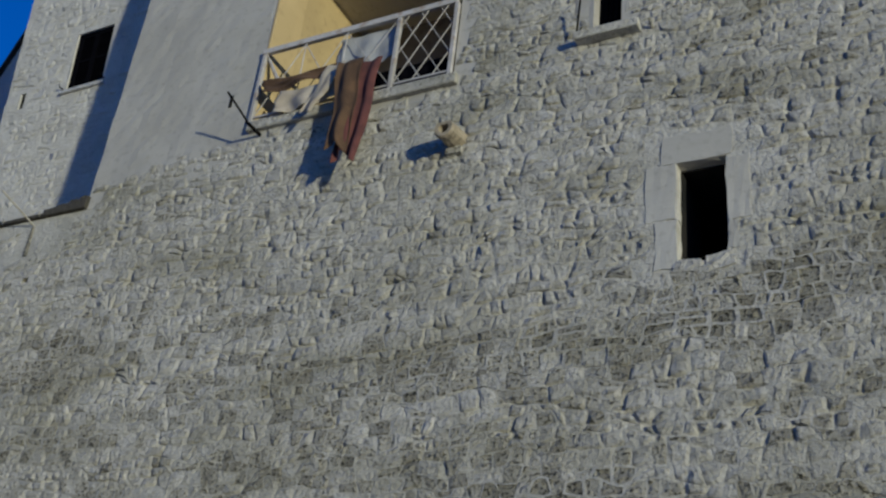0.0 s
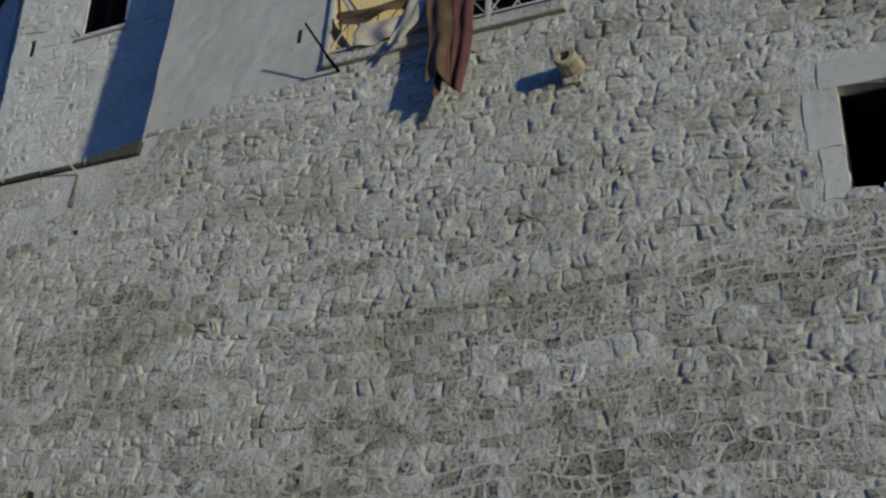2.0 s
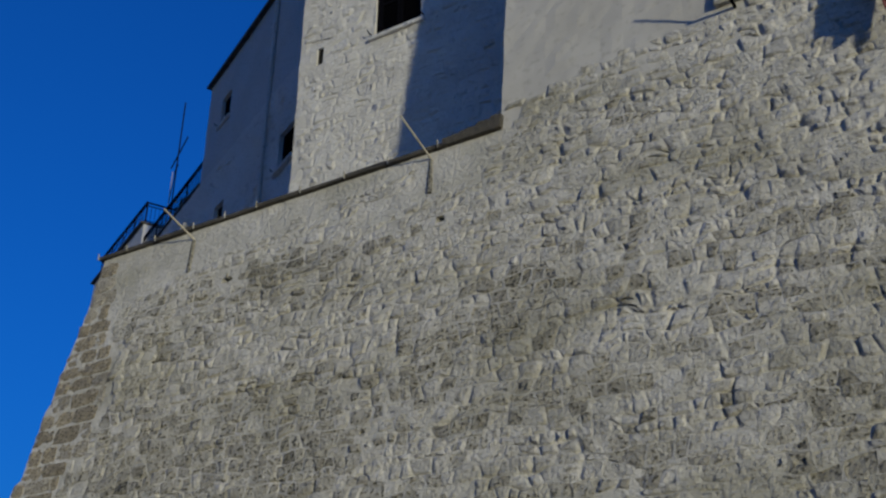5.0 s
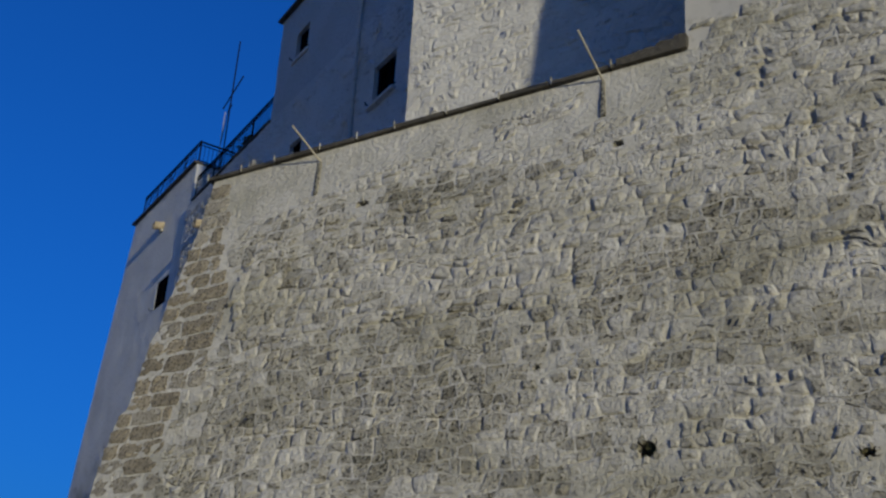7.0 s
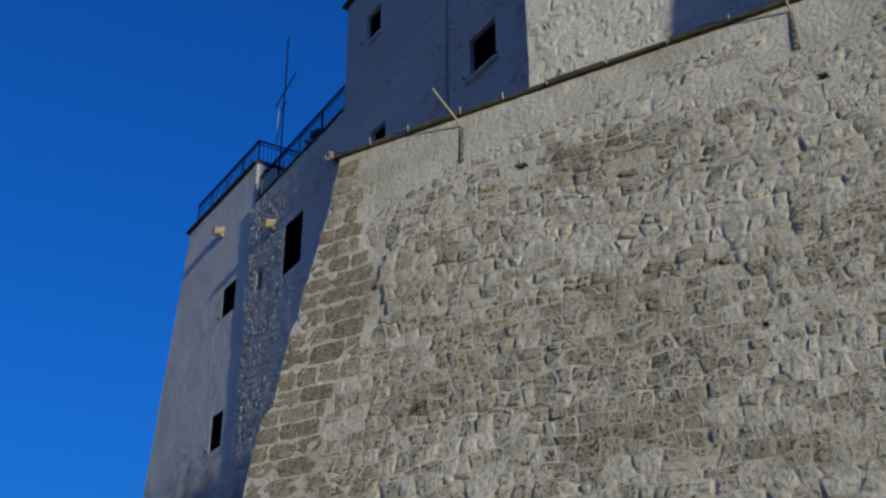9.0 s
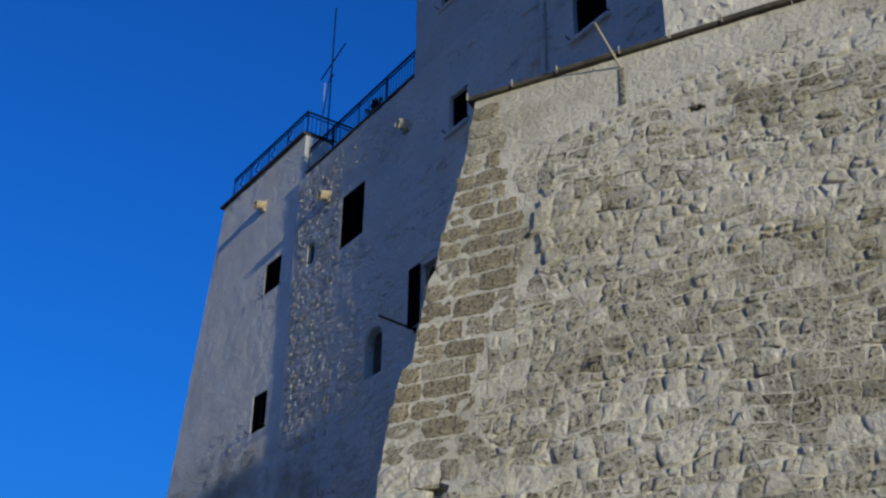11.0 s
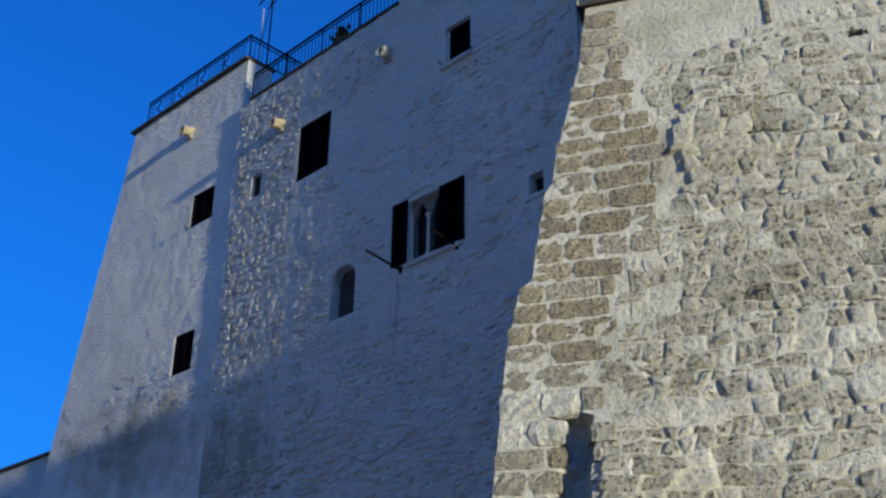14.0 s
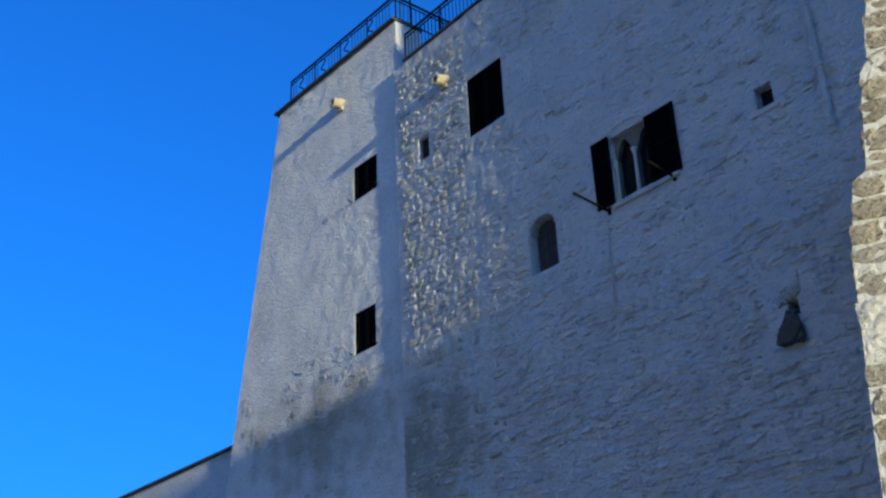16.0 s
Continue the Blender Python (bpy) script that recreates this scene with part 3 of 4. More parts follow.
# gothic double light with open shutters
def build_gothic():
    w = thing("window_gothic", "two-light pointed stone window between open dark shutters", "window", TOWER, "structure")
    x0, x1, y0, y1 = W_GOTHIC
    mid = (x0 + x1) / 2
    d0, d1 = -0.17, -0.08
    bm = bmesh.new()
    # tracery plate: for each light, strips above a pointed arch
    for a, b in ((x0, mid), (mid, x1)):
        c, half, spring = (a + b) / 2, (b - a) / 2 - 0.03, y1 - 0.42
        box(bm, a, c - half, y0, y1, d0, d1)
        box(bm, c + half, b, y0, y1, d0, d1)
        n = 28
        for k in range(n):
            u0, u1 = c - half + 2 * half * k / n, c - half + 2 * half * (k + 1) / n
            um = abs((u0 + u1) / 2 - c) / half
            top = spring + 0.34 * (1 - um ** 1.7)
            box(bm, u0, u1, top, y1, d0, d1)
    # tracery takes the shade-darkened plaster, which keeps the recess dark
    part("tracery", bm, M_GREYWALL, w, "stone tracery with two pointed arches, darkened in colour")
    bm = bmesh.new()
    rod(bm, (mid, y0, -0.05), (mid, y1 - 0.46, -0.05), 0.034, 12, 0.028)
    rod(bm, (mid, y1 - 0.46, -0.05), (mid, y1 - 0.36, -0.05), 0.03, 12, 0.06)
    rod(bm, (mid, y0, -0.05), (mid, y0 + 0.08, -0.05), 0.055, 12, 0.034)
    part("colonnette", bm, M_PLASTER, w, "slender stone colonnette with a small capital")
    for x in (x0 + 0.03, x1 - 0.03):
        part("side_shaft", made_rod((x, y0, -0.05), (x, y1 - 0.4, -0.05), 0.026, 10), M_PLASTER, w)
    part("pane", made_box(x0, x1, y0, y1, -0.26, -0.22), M_DARK, w, "unlit dark glass")
    left = shutter_leaf(w, x0 - 0.37, x0 - 0.005, y0 - 0.03, y1 + 0.03, 0.03)
    right = shutter_leaf(w, x1 - 0.10, x1 + 0.47, y0 - 0.03, y1 + 0.0, 0.015, 0.035)
    part("sill", made_box(x0 - 0.03, x1 + 0.42, y0 - 0.12, y0 - 0.05, -0.02, 0.07, bevel=0.015, jitter=0.006), M_TOWER, w)
    bm = bmesh.new()
    for k in range(8):
        a0, a1 = k / 8, (k + 1) / 8
        rod(bm, (x0 - 0.1 + 0.85 * a0, y1 + 0.07 + 0.10 * math.sin(math.pi * a0), 0.01), (x0 - 0.1 + 0.85 * a1, y1 + 0.07 + 0.10 * math.sin(math.pi * a1), 0.01), 0.028, 6)
    part("hood_mould", bm, M_TOWER, w)
    for x in (29 - 27.8, 29 - 26.47):
        br = thing("clothes_line_bracket", "black iron clothes-line bracket under the pointed window", "bracket", TOWER, group="brackets under the window")
        part("arm", made_rod((x, 8.75, -0.02), (x - 0.02, 8.86, 0.78 if x < 2 else 0.6), 0.022), M_IRON, br)
        part("plate", made_box(x - 0.03, x + 0.03, 8.69, 8.81, -0.03, 0.03, bevel=0.005), M_IRON, br)


build_gothic()


# arched niche window with whitewashed reveals
def build_arch():
    w = window(TOWER, W_ARCH, "small arched window with pale reveal and grey shutter", "none", hooks=False)
    x0, x1, y0, y1 = W_ARCH
    bm = bmesh.new()
    for side in (-1, 1):
        n = 6
        for k in range(n):
            u0, u1 = k / n, (k + 1) / n
            h0 = 0.30 * (1 - (1 - u0) ** 2) ** 0.5 if u0 > 0 else 0.0
            h1 = 0.30 * (1 - (1 - u1) ** 2) ** 0.5
            c = (x0 + x1) / 2
            xa, xb = c + side * (x1 - x0) / 2 * (1 - u0 * 0.75), c + side * (x1 - x0) / 2 * (1 - u1 * 0.75)
            box(bm, min(xa, xb), max(xa, xb), y1 - 0.30 + (h0 + h1) / 2, y1 + 0.01, -0.4, -0.004)
    part("arch_head", bm, M_TOWER, w)
    bm = box(bmesh.new(), x0, x1, y0, y1, -0.25, -0.21)
    for k in range(5):
        box(bm, x0 + 0.02 + k * (x1 - x0 - 0.04) / 5, x0 + 0.01 + (k + 1) * (x1 - x0 - 0.04) / 5, y0 + 0.01, y1 - 0.01, -0.21, -0.195, bevel=0.003)
    part("shutter", bm, material("grey_weathered_wood", (0.045, 0.042, 0.04), (0.03, 0.028, 0.027), scale=6, fine=60), w, "closed grey plank shutter")


build_arch()


# ---- quoins, surrounds and rubble parts that stand proud ----
def lump(rng, a, b, c, worn=0.035):
    """A weathered stone: a box-like body pushed about, wide a, high b, deep c."""
    bm = bmesh.new()
    bmesh.ops.create_cube(bm, size=1, matrix=Matrix.Diagonal((a, b, c, 1)))
    bmesh.ops.subdivide_edges(bm, edges=bm.edges[:], cuts=3, use_grid_fill=True)
    lim = min(a, b, c)
    for v in bm.verts:
        q = Vector((v.co.x / a, v.co.y / b, v.co.z / c)) * 2
        over = sorted((abs(q.x), abs(q.y), abs(q.z)))
        if over[1] > 0.99:
            v.co -= Vector((q.x, q.y, q.z)) * lim * (0.03 if over[0] < 0.99 else 0.06)
        v.co += Vector([rng.uniform(-1, 1) for _ in range(3)]) * lim * worn
    return bm


def build_quoins(wall):
    """Squared pitted blocks at the corner, bedded in thick pale mortar that lies flush with them."""
    rng = np.random.default_rng(5)
    h, k = -4.9, 0
    while h < 2.55:
        ch = rng.uniform(0.19, 0.29)
        y = h + ch / 2
        end = bastion_end(y) + rng.uniform(-0.045, 0.01)
        reach = hollow_left(y) + 0.07 if h < -2.2 else quoin_right(y) + rng.uniform(-0.12, 0.12)
        r, first = end, True
        while r < reach - 0.1:
            w = rng.uniform(0.24, 0.34) if (k % 2 and first) else rng.uniform(0.3, 0.6)
            if reach - r - w < 0.14:
                w = reach - r
            deep = 0.55 if first else 0.25
            brown = 0.92 if -1.6 < h < 1.45 and r < end + 0.75 else 0.35
            mat = M_QUOIN if rng.random() < brown else M_QUOIN_GREY if rng.random() < (0.9 if h < 1.5 else 0.3) else M_WASH
            q = part("quoin", lump(rng, w - rng.uniform(0.008, 0.022), ch - rng.uniform(0.01, 0.026), deep, 0.05), mat, wall)
            q.matrix_local = Matrix.Translation((r + w / 2, y - 0.02, rng.uniform(0.008, 0.024) - deep / 2)) @ Matrix.Rotation(rng.uniform(-0.03, 0.03), 4, "Z")
            r += w
            first = False
        h += ch
        k += 1


def surround(name, shape_boxes, label):
    rng = random.Random(3)
    t = thing(name, label, "surround", FRONT, "structure")
    for x0, x1, y0, y1 in shape_boxes:
        bm = box(bmesh.new(), x0, x1, y0, y1, -0.25, 0.010)
        bmesh.ops.subdivide_edges(bm, edges=bm.edges[:], cuts=3, use_grid_fill=True)
        for v in bm.verts:
            if v.co.z > -0.2:
                v.co += Vector((rng.uniform(-0.016, 0.016), rng.uniform(-0.016, 0.016), rng.uniform(-0.003, 0.003)))
        part("plaster_band", bm, M_PLASTER, t)


surround("window_surround", [(12.17, 12.93, 1.55, 1.9), (12.0, 12.33, 0.85, 1.546), (12.86, 13.1, 0.74, 1.5), (12.1, 12.33, 0.26, 0.846), (12.86, 12.98, 0.4, 0.736)], "smooth plaster bands round the black opening")

# broken lower edge of the hole
sill_stones = thing("broken_sill", "broken ragged stones along the hole's lower edge", "sill", FRONT)
for x, y, w, h in ((12.44, 0.27, 0.3, 0.15), (12.78, 0.29, 0.3, 0.18), (12.6, 0.2, 0.2, 0.1)):
    part("stone", lump(random.Random(int(x * 100)), w, h, 0.34, 0.06), M_WASH, sill_stones).matrix_local = Matrix.Translation((x, y, -0.15)) @ Matrix.Rotation(0.12 if x > 12.7 else -0.08, 4, "Z")

# hollow near the corner: large whitewashed blocks lying bare inside it
breach = thing("breach_blocks", "large whitewashed blocks exposed inside the broken wall", "masonry", FRONT)
rb = random.Random(8)
yb = -4.9
while yb < -2.2:
    hb = rb.uniform(0.24, 0.4)
    xb, end = hollow_left(yb + hb / 2) + 0.08, hollow_right(yb + hb / 2) - 0.01
    while xb < end - 0.08:
        wb = min(rb.uniform(0.3, 0.55), end - xb)
        part("block", lump(rb, wb, hb - 0.006, 0.24), M_TOWER, breach).matrix_local = Matrix.Translation((xb + wb / 2, yb + hb / 2, -0.31 + rb.uniform(-0.02, 0.02)))
        xb += wb
    yb += hb

ye = -4.9
while ye < -2.5:
    he = rb.uniform(0.12, 0.2)
    we = rb.uniform(0.2, 0.36)
    part("edge_stone", lump(rb, we, he, 0.36), rb.choice((M_WASH, M_WORN, M_WORN)), breach).matrix_local = Matrix.Translation((hollow_right(ye + he / 2) + we / 2 - rb.uniform(0.02, 0.09), ye + he / 2, -0.02 + rb.uniform(-0.03, 0.03))) @ Matrix.Rotation(rb.uniform(-0.15, 0.15), 4, "Z")
    ye += he
# sockets in the wall: dark backs
sockets = thing("putlog_socket", "small dark beam sockets in the rubble wall", "socket", FRONT, "structure")
for o in SOCKETS:
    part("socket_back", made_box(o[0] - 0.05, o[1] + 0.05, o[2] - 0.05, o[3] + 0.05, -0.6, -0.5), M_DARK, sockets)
    for k in range(7):
        turn, wide_, high = k * 0.9 + o[0], (o[1] - o[0]) / 2, (o[3] - o[2]) / 2
        part("rim_stone", lump(random.Random(k + int(o[0] * 50)), wide_ * 0.7, high * 0.7, 0.12, 0.09), M_WORN if k % 3 else M_BARE, sockets).matrix_local = Matrix.Translation(((o[0] + o[1]) / 2 + wide_ * 1.3 * math.cos(turn), (o[2] + o[3]) / 2 + high * 1.3 * math.sin(turn), -0.05)) @ Matrix.Rotation(turn, 4, "Z")


def tuft(name, label, m, x, y, z, size, n, seed):
    rng = random.Random(seed)
    verts, faces = [], []
    for _ in range(n):
        p = Vector((x, y, z)) + Vector((rng.gauss(0, 0.35), rng.gauss(0, 0.3), abs(rng.gauss(0, 0.25)))) * size
        d = Vector((rng.gauss(0, 1), rng.gauss(0.2, 1), rng.gauss(0.4, 0.6))).normalized()
        s = d.cross(Vector((rng.random(), rng.random(), 0.3))).normalized() * size * 0.12
        e = d * size * rng.uniform(0.2, 0.5)
        k = len(verts)
        verts += [p - s * 0.4, p + e * 0.5 + s, p + e, p + e * 0.5 - s]
        faces.append((k, k + 1, k + 2, k + 3))
    me = bpy.data.meshes.new(name)
    me.from_pydata([v[:] for v in verts], [], faces)
    me.materials.append(M_GREEN)
    ob = new(name, me)
    ob.matrix_world = m
    return tagged(ob, label, "plant", kind="stuff")


tuft("moss_tuft", "dry olive moss growing in a wall socket", FRONT, 2.99, -1.99, -0.08, 0.10, 110, 1)
tuft("moss_tuft", "small dark weed in a wall crack", FRONT, 4.88, -2.25, -0.03, 0.07, 40, 2)

# ---- coping on the bastion parapet ----
coping = thing("coping", "thin dark weathered coping slabs on the parapet", "coping", FRONT, "structure")
rc = random.Random(4)
x = -3.68
while x < 2.62:
    w = min(rc.uniform(0.55, 0.8), 2.66 - x)
    part("slab", made_box(x + 0.006, x + w - 0.006, 2.664, 2.73 + rc.uniform(-0.008, 0.008), -0.75, 0.06 + rc.uniform(-0.012, 0.012), bevel=0.012, jitter=0.005), M_COPING, coping)
    part("peg", made_rod((x + 0.03, 2.66, 0.07), (x + 0.03, 2.76, 0.085), 0.011, 6), M_WORN, coping, "short pale peg between slabs")
    x += w
rubble_end = thing("coping_rubble", "rough dark stones piled at the end of the coping", "stones", FRONT)
for k, (x, w, hh) in enumerate(((2.74, 0.3, 0.12), (2.98, 0.28, 0.15), (3.2, 0.26, 0.19), (3.37, 0.16, 0.22), (2.86, 0.4, 0.07), (3.1, 0.5, 0.08))):
    part("stone", lump(random.Random(k), w, hh, 0.5), M_COPING, rubble_end).matrix_local = Matrix.Translation((x, 2.665 + hh / 2, -0.18))


def pole(base, tip):
    p = thing("wall_pole", "thin pale pole leaning out over the parapet wall", "pole", FRONT, group="poles on the wall")
    part("shaft", made_rod((base[0], base[1], -0.15), tip, 0.014, 8, 0.011), M_POLE, p)
    part("socket_strip", made_box(base[0] - 0.03, base[0] + 0.035, base[1] - 0.5, base[1] + 0.03, -0.05, 0.02, bevel=0.012, jitter=0.012), M_BARE, p, "rough stained mortar strip below the pole")


pole((2.41, 2.52), (2.40, 2.76, 0.72))
pole((-1.67, 2.47), (-1.75, 2.72, 0.6))


# ---- balcony ----
def build_balcony():
    room = thing("wall_loggia", "ochre and grey plastered loggia behind the balcony", "wall", FRONT, "structure")
    x0, x1, y0, y1 = LOGGIA
    part("side_wall", made_box(x0 - 0.15, x0 - 0.004, y0 - 0.1, y1 + 0.1, -2.3, -0.604), M_YELLOW, room, "ochre plastered side wall")
    part("side_wall", made_box(x1 + 0.004, x1 + 0.15, y0 - 0.1, y1 + 0.1, -2.3, -0.604), M_PLASTER, room)
    part("jamb", made_box(x0, x0 + 0.05, y0, y1, -0.604, 0.012, bevel=0.01), M_YELLOW, room, "ochre painted jamb")
    part("back_wall", made_box(x0 - 0.15, x1 + 0.15, y0 - 0.1, y1 + 0.1, -2.5, -2.304), M_GREYWALL, room, "grey-brown plaster, its colour darkened for shade")
    part("ceiling_panel", made_box(x0, x1, y1 + 0.004, y1 + 0.15, -2.3, -0.604), M_PLASTER, room)
    part("floor_panel", made_box(x0, x1, y0 - 0.2, y0 - 0.004, -2.3, -0.1), M_MORTAR, room)
    part("doorway", made_box(x0 + 1.6, x0 + 2.6, y0, y0 + 2.2, -2.302, -2.25), M_DARK, room, "dark doorway in the back wall")
    slab = part("balcony_slab", made_box(6.22, 9.50, 3.38, 3.536, -0.3, 0.09, bevel=0.02, jitter=0.01), M_WASH)
    slab.matrix_world = FRONT
    tagged(slab, "weathered stone slab edge of the balcony", "balcony", kind="structure")

    rail = thing("balcony_railing", "white painted metal railing with crossed lattice", "railing", FRONT)
    d = 0.04
    part("top_rail", made_box(6.2, 9.38, 4.77, 4.86, d - 0.035, d + 0.035, bevel=0.008), M_WHITE, rail)
    part("bottom_rail", made_box(6.22, 9.40, 3.60, 3.63, d - 0.015, d + 0.015), M_WHITE, rail)
    for xp in (6.24, 8.50, 9.38):
        part("post", made_box(xp - 0.03, xp + 0.03, 3.536, 4.77, d - 0.03, d + 0.03, bevel=0.006), M_WHITE, rail)
    for sgn in (1, -1):
        for k in range(-4, 8):
            pts = []
            for q in np.linspace(0, 1.14, 40):
                xx = 8.53 + k * 0.30 + (sgn * q + (0.0 if sgn > 0 else 1.14)) * 0.62
                if 8.53 <= xx <= 9.35:
                    pts.append((xx, 3.63 + q))
            if len(pts) > 2:
                part("lattice_bar", made_rod((*pts[0], d + sgn * 0.006), (*pts[-1], d + sgn * 0.006), 0.0075, 6), M_WHITE, rail)
    for xa, xb in ((6.27, 6.95), (6.95, 7.65), (7.65, 8.47)):
        for p0, p1, rad in (((xa, 3.63, d), (xb, 4.77, d), 0.008), ((xa, 4.77, d + 0.01), (xb, 3.63, d + 0.01), 0.008), ((xb, 3.63, d), (xb, 4.77, d), 0.009)):
            part("crossed_bar", made_rod(p0, p1, rad, 6), M_WHITE, rail)
    part("strut", made_rod((6.27, 4.72, d - 0.06), (6.75, 3.85, d - 0.06), 0.028, 8), M_WHITE, rail, "stout leaning white strut")


def cloth(name, label, mat, m, x0, x1, y0, y1, z, folds, sag, seed, nx=26, ny=30, drift=0.0, taper=0.0, blow=0.03):
    """A hanging cloth: thin, folded, its hem uneven."""
    rng = random.Random(seed)
    ph = rng.uniform(0, 6)
    verts, faces = [], []
    for j in range(ny + 1):
        v = j / ny
        for i in range(nx + 1):
            u = i / nx
            w = 1 - taper * v
            xx = x0 + (x1 - x0) * (0.5 + (u - 0.5) * w) + drift * v + 0.02 * math.sin(9 * v + ph)
            fold = sag * (0.25 + 0.75 * v) * math.sin(u * folds * 2 * math.pi + ph + 1.1 * math.sin(3 * v)) + sag * 0.6 * noise.noise((u * 3, v * 4, seed))
            yy = y1 + (y0 - y1) * v * (1 + 0.06 * math.sin(u * 5 + ph)) - 0.03 * math.sin(u * math.pi) * (1 - v)
            verts.append((xx, yy, z + fold + blow * v))
    for j in range(ny):
        for i in range(nx):
            a = j * (nx + 1) + i
            faces.append((a, a + 1, a + nx + 2, a + nx + 1))
    me = bpy.data.meshes.new(name)
    me.from_pydata(verts, [], faces)
    me.materials.append(mat)
    me.polygons.foreach_set("use_smooth", [True] * len(faces))
    ob = new(name, me)
    ob.matrix_world = m
    mod = ob.modifiers.new("thickness", "SOLIDIFY")
    mod.thickness = 0.008
    return tagged(ob, label, "cloth")


build_balcony()
cloth("hanging_cloth", "long maroon cloth hanging over the balcony edge", M_MAROON, FRONT, 7.92, 8.43, 2.30, 3.98, 0.22, 2.0, 0.05, 11, drift=0.02, taper=0.30, blow=0.14)
cloth("hanging_cloth", "brown cloth hanging over the balcony edge", M_BROWN, FRONT, 7.78, 8.18, 2.46, 4.0, 0.29, 1.3, 0.05, 12, drift=0.10, taper=0.22, blow=0.13)
cloth("awning_cloth", "crumpled brown awning sagging behind the railing", M_BROWN, FRONT, 6.36, 7.6, 3.95, 4.2, 0.10, 1.7, 0.05, 13, drift=0.1)
cloth("cream_cloth", "crumpled cream cloth lying along the balcony edge", M_CREAM, FRONT, 6.7, 7.7, 3.53, 3.92, 0.10, 2.2, 0.04, 14)
cloth("cream_cloth", "narrow cream cloth blown aside over the railing", M_CREAM, FRONT, 7.52, 7.82, 3.3, 4.12, 0.17, 0.8, 0.03, 17, drift=-0.3, taper=0.3, blow=0.1)
cloth("grey_sheet", "pale grey sheet pegged behind the railing", M_GREYCLOTH, FRONT, 7.5, 8.47, 4.15, 4.76, -0.06, 2.5, 0.025, 15)
dark_chest = part("storage_chest", made_box(7.7, 9.36, 3.544, 4.12, -0.75, -0.2, bevel=0.02), M_SHUTTER)
dark_chest.matrix_world = FRONT
tagged(dark_chest, "dark brown chest behind the balcony railing", "chest")

bracket = thing("line_bracket", "black iron rod jutting beside the balcony slab", "bracket", FRONT)
part("arm", made_rod((6.44, 3.32, 0.30), (6.25, 3.66, 0.62), 0.016), M_IRON, bracket)
part("foot", made_box(6.425, 6.455, 3.29, 3.33, 0.0, 0.34), M_IRON, bracket)
# solid near-black bar drawn for the slot's shaded inside
vent = part("vent_slot", made_box(5.73, 5.78, 3.96, 4.18, -0.05, 0.016, bevel=0.004), M_DARK)
vent.matrix_world = FRONT
tagged(vent, "narrow dark vent slot in the plaster", "vent", kind="structure")


# ---- stone spouts ----
def spout(m, x, y, out, radius, label, mat=M_SPOUT, droop=0.06):
    s = thing("stone_spout", label, "spout", m, group="stone rain spouts")
    rng = random.Random(int(x * 10))
    bm = bmesh.new()
    n, rings = 14, []
    for k, (z, sc) in enumerate(((-0.1, 1.0), (0.03, 1.02), (out * 0.55, 0.94), (out * 0.93, 0.97), (out, 0.86), (out - 0.005, 0.5), (out - 0.12, 0.4))):
        ring = []
        for i in range(n):
            a = 2 * math.pi * i / n
            r = radius * sc * (1 + rng.uniform(-0.05, 0.05))
            ring.append(bm.verts.new((x + r * math.cos(a), y + r * min(0.72, math.sin(a)) - droop * min(z, out) / out, z)))
        rings.append(ring)
    for r0_, r1_ in zip(rings, rings[1:]):
        for i in range(n):
            j = (i + 1) % n
            bm.faces.new((r0_[i], r0_[j], r1_[j], r1_[i]))
    bm.faces.new(rings[-1])
    bmesh.ops.recalc_face_normals(bm, faces=bm.faces)
    part("channel", bm, mat, s)
    part("bracket_stone", lump(random.Random(int(x * 10 + y)), radius * 1.5, radius * 0.7, 0.22), M_WORN, s).matrix_local = Matrix.Translation((x, y - radius * 1.3, -0.04))
    return s


spout(FRONT, 9.58, 2.50, 0.36, 0.14, "broken ochre stone spout on the rubble wall")
spout(FRONT, 13.35, 3.95, 0.36, 0.13, "stone spout high on the rubble wall")
spout(TOWER_LEFT, 33.3 - 35.36, 14.82, 0.27, 0.13, "sunlit ochre stone spout on the tower end")
spout(TOWER, 29 - 31.64, 13.36, 0.27, 0.13, "sunlit ochre stone spout beside the tall window")
spout(TOWER, 29 - 28.32, 13.5, 0.26, 0.13, "shaded pale stone spout under the terrace", M_WASH)

# ---- sill with bracket under the top window ----
sill = part("stone_sill", made_box(11.12, 11.92, 3.52, 3.64, -0.1, 0.17, bevel=0.015, jitter=0.01), M_WASH)
sill.matrix_world = FRONT
tagged(sill, "whitewashed stone sill below the narrow window", "sill", kind="structure")
stay = thing("window_stay", "thin dark iron stay beside the narrow window", "stay", FRONT)
part("arm", made_rod((11.13, 3.66, 0.1), (11.2, 4.1, 0.2), 0.014), M_IRON, stay)
part("arm", made_rod((12.05, 3.52, -0.05), (12.05, 3.62, 0.12), 0.022), M_WORN, stay)

# ---- tower top: copings, terrace railings, mast ----
def strip(name, m, a, label, mat=M_COPING, category="coping"):
    ob = part(name, made_box(*a, bevel=0.012), mat)
    ob.matrix_world = m
    return tagged(ob, label, category, kind="structure")


strip("coping_tower_end", TOWER_LEFT, (-4.85, 0.03, 15.904, 15.97, -0.75, 0.10), "thin dark coping along the tower end")
strip("coping_terrace", TOWER, (-3.95, 0.9, 14.554, 14.61, -0.75, 0.05), "thin dark coping along the terrace")
strip("coping_roof", TOWER, (0.8, 9.0, 17.354, 17.42, -0.75, 0.12), "thin dark roof edge of the upper house")


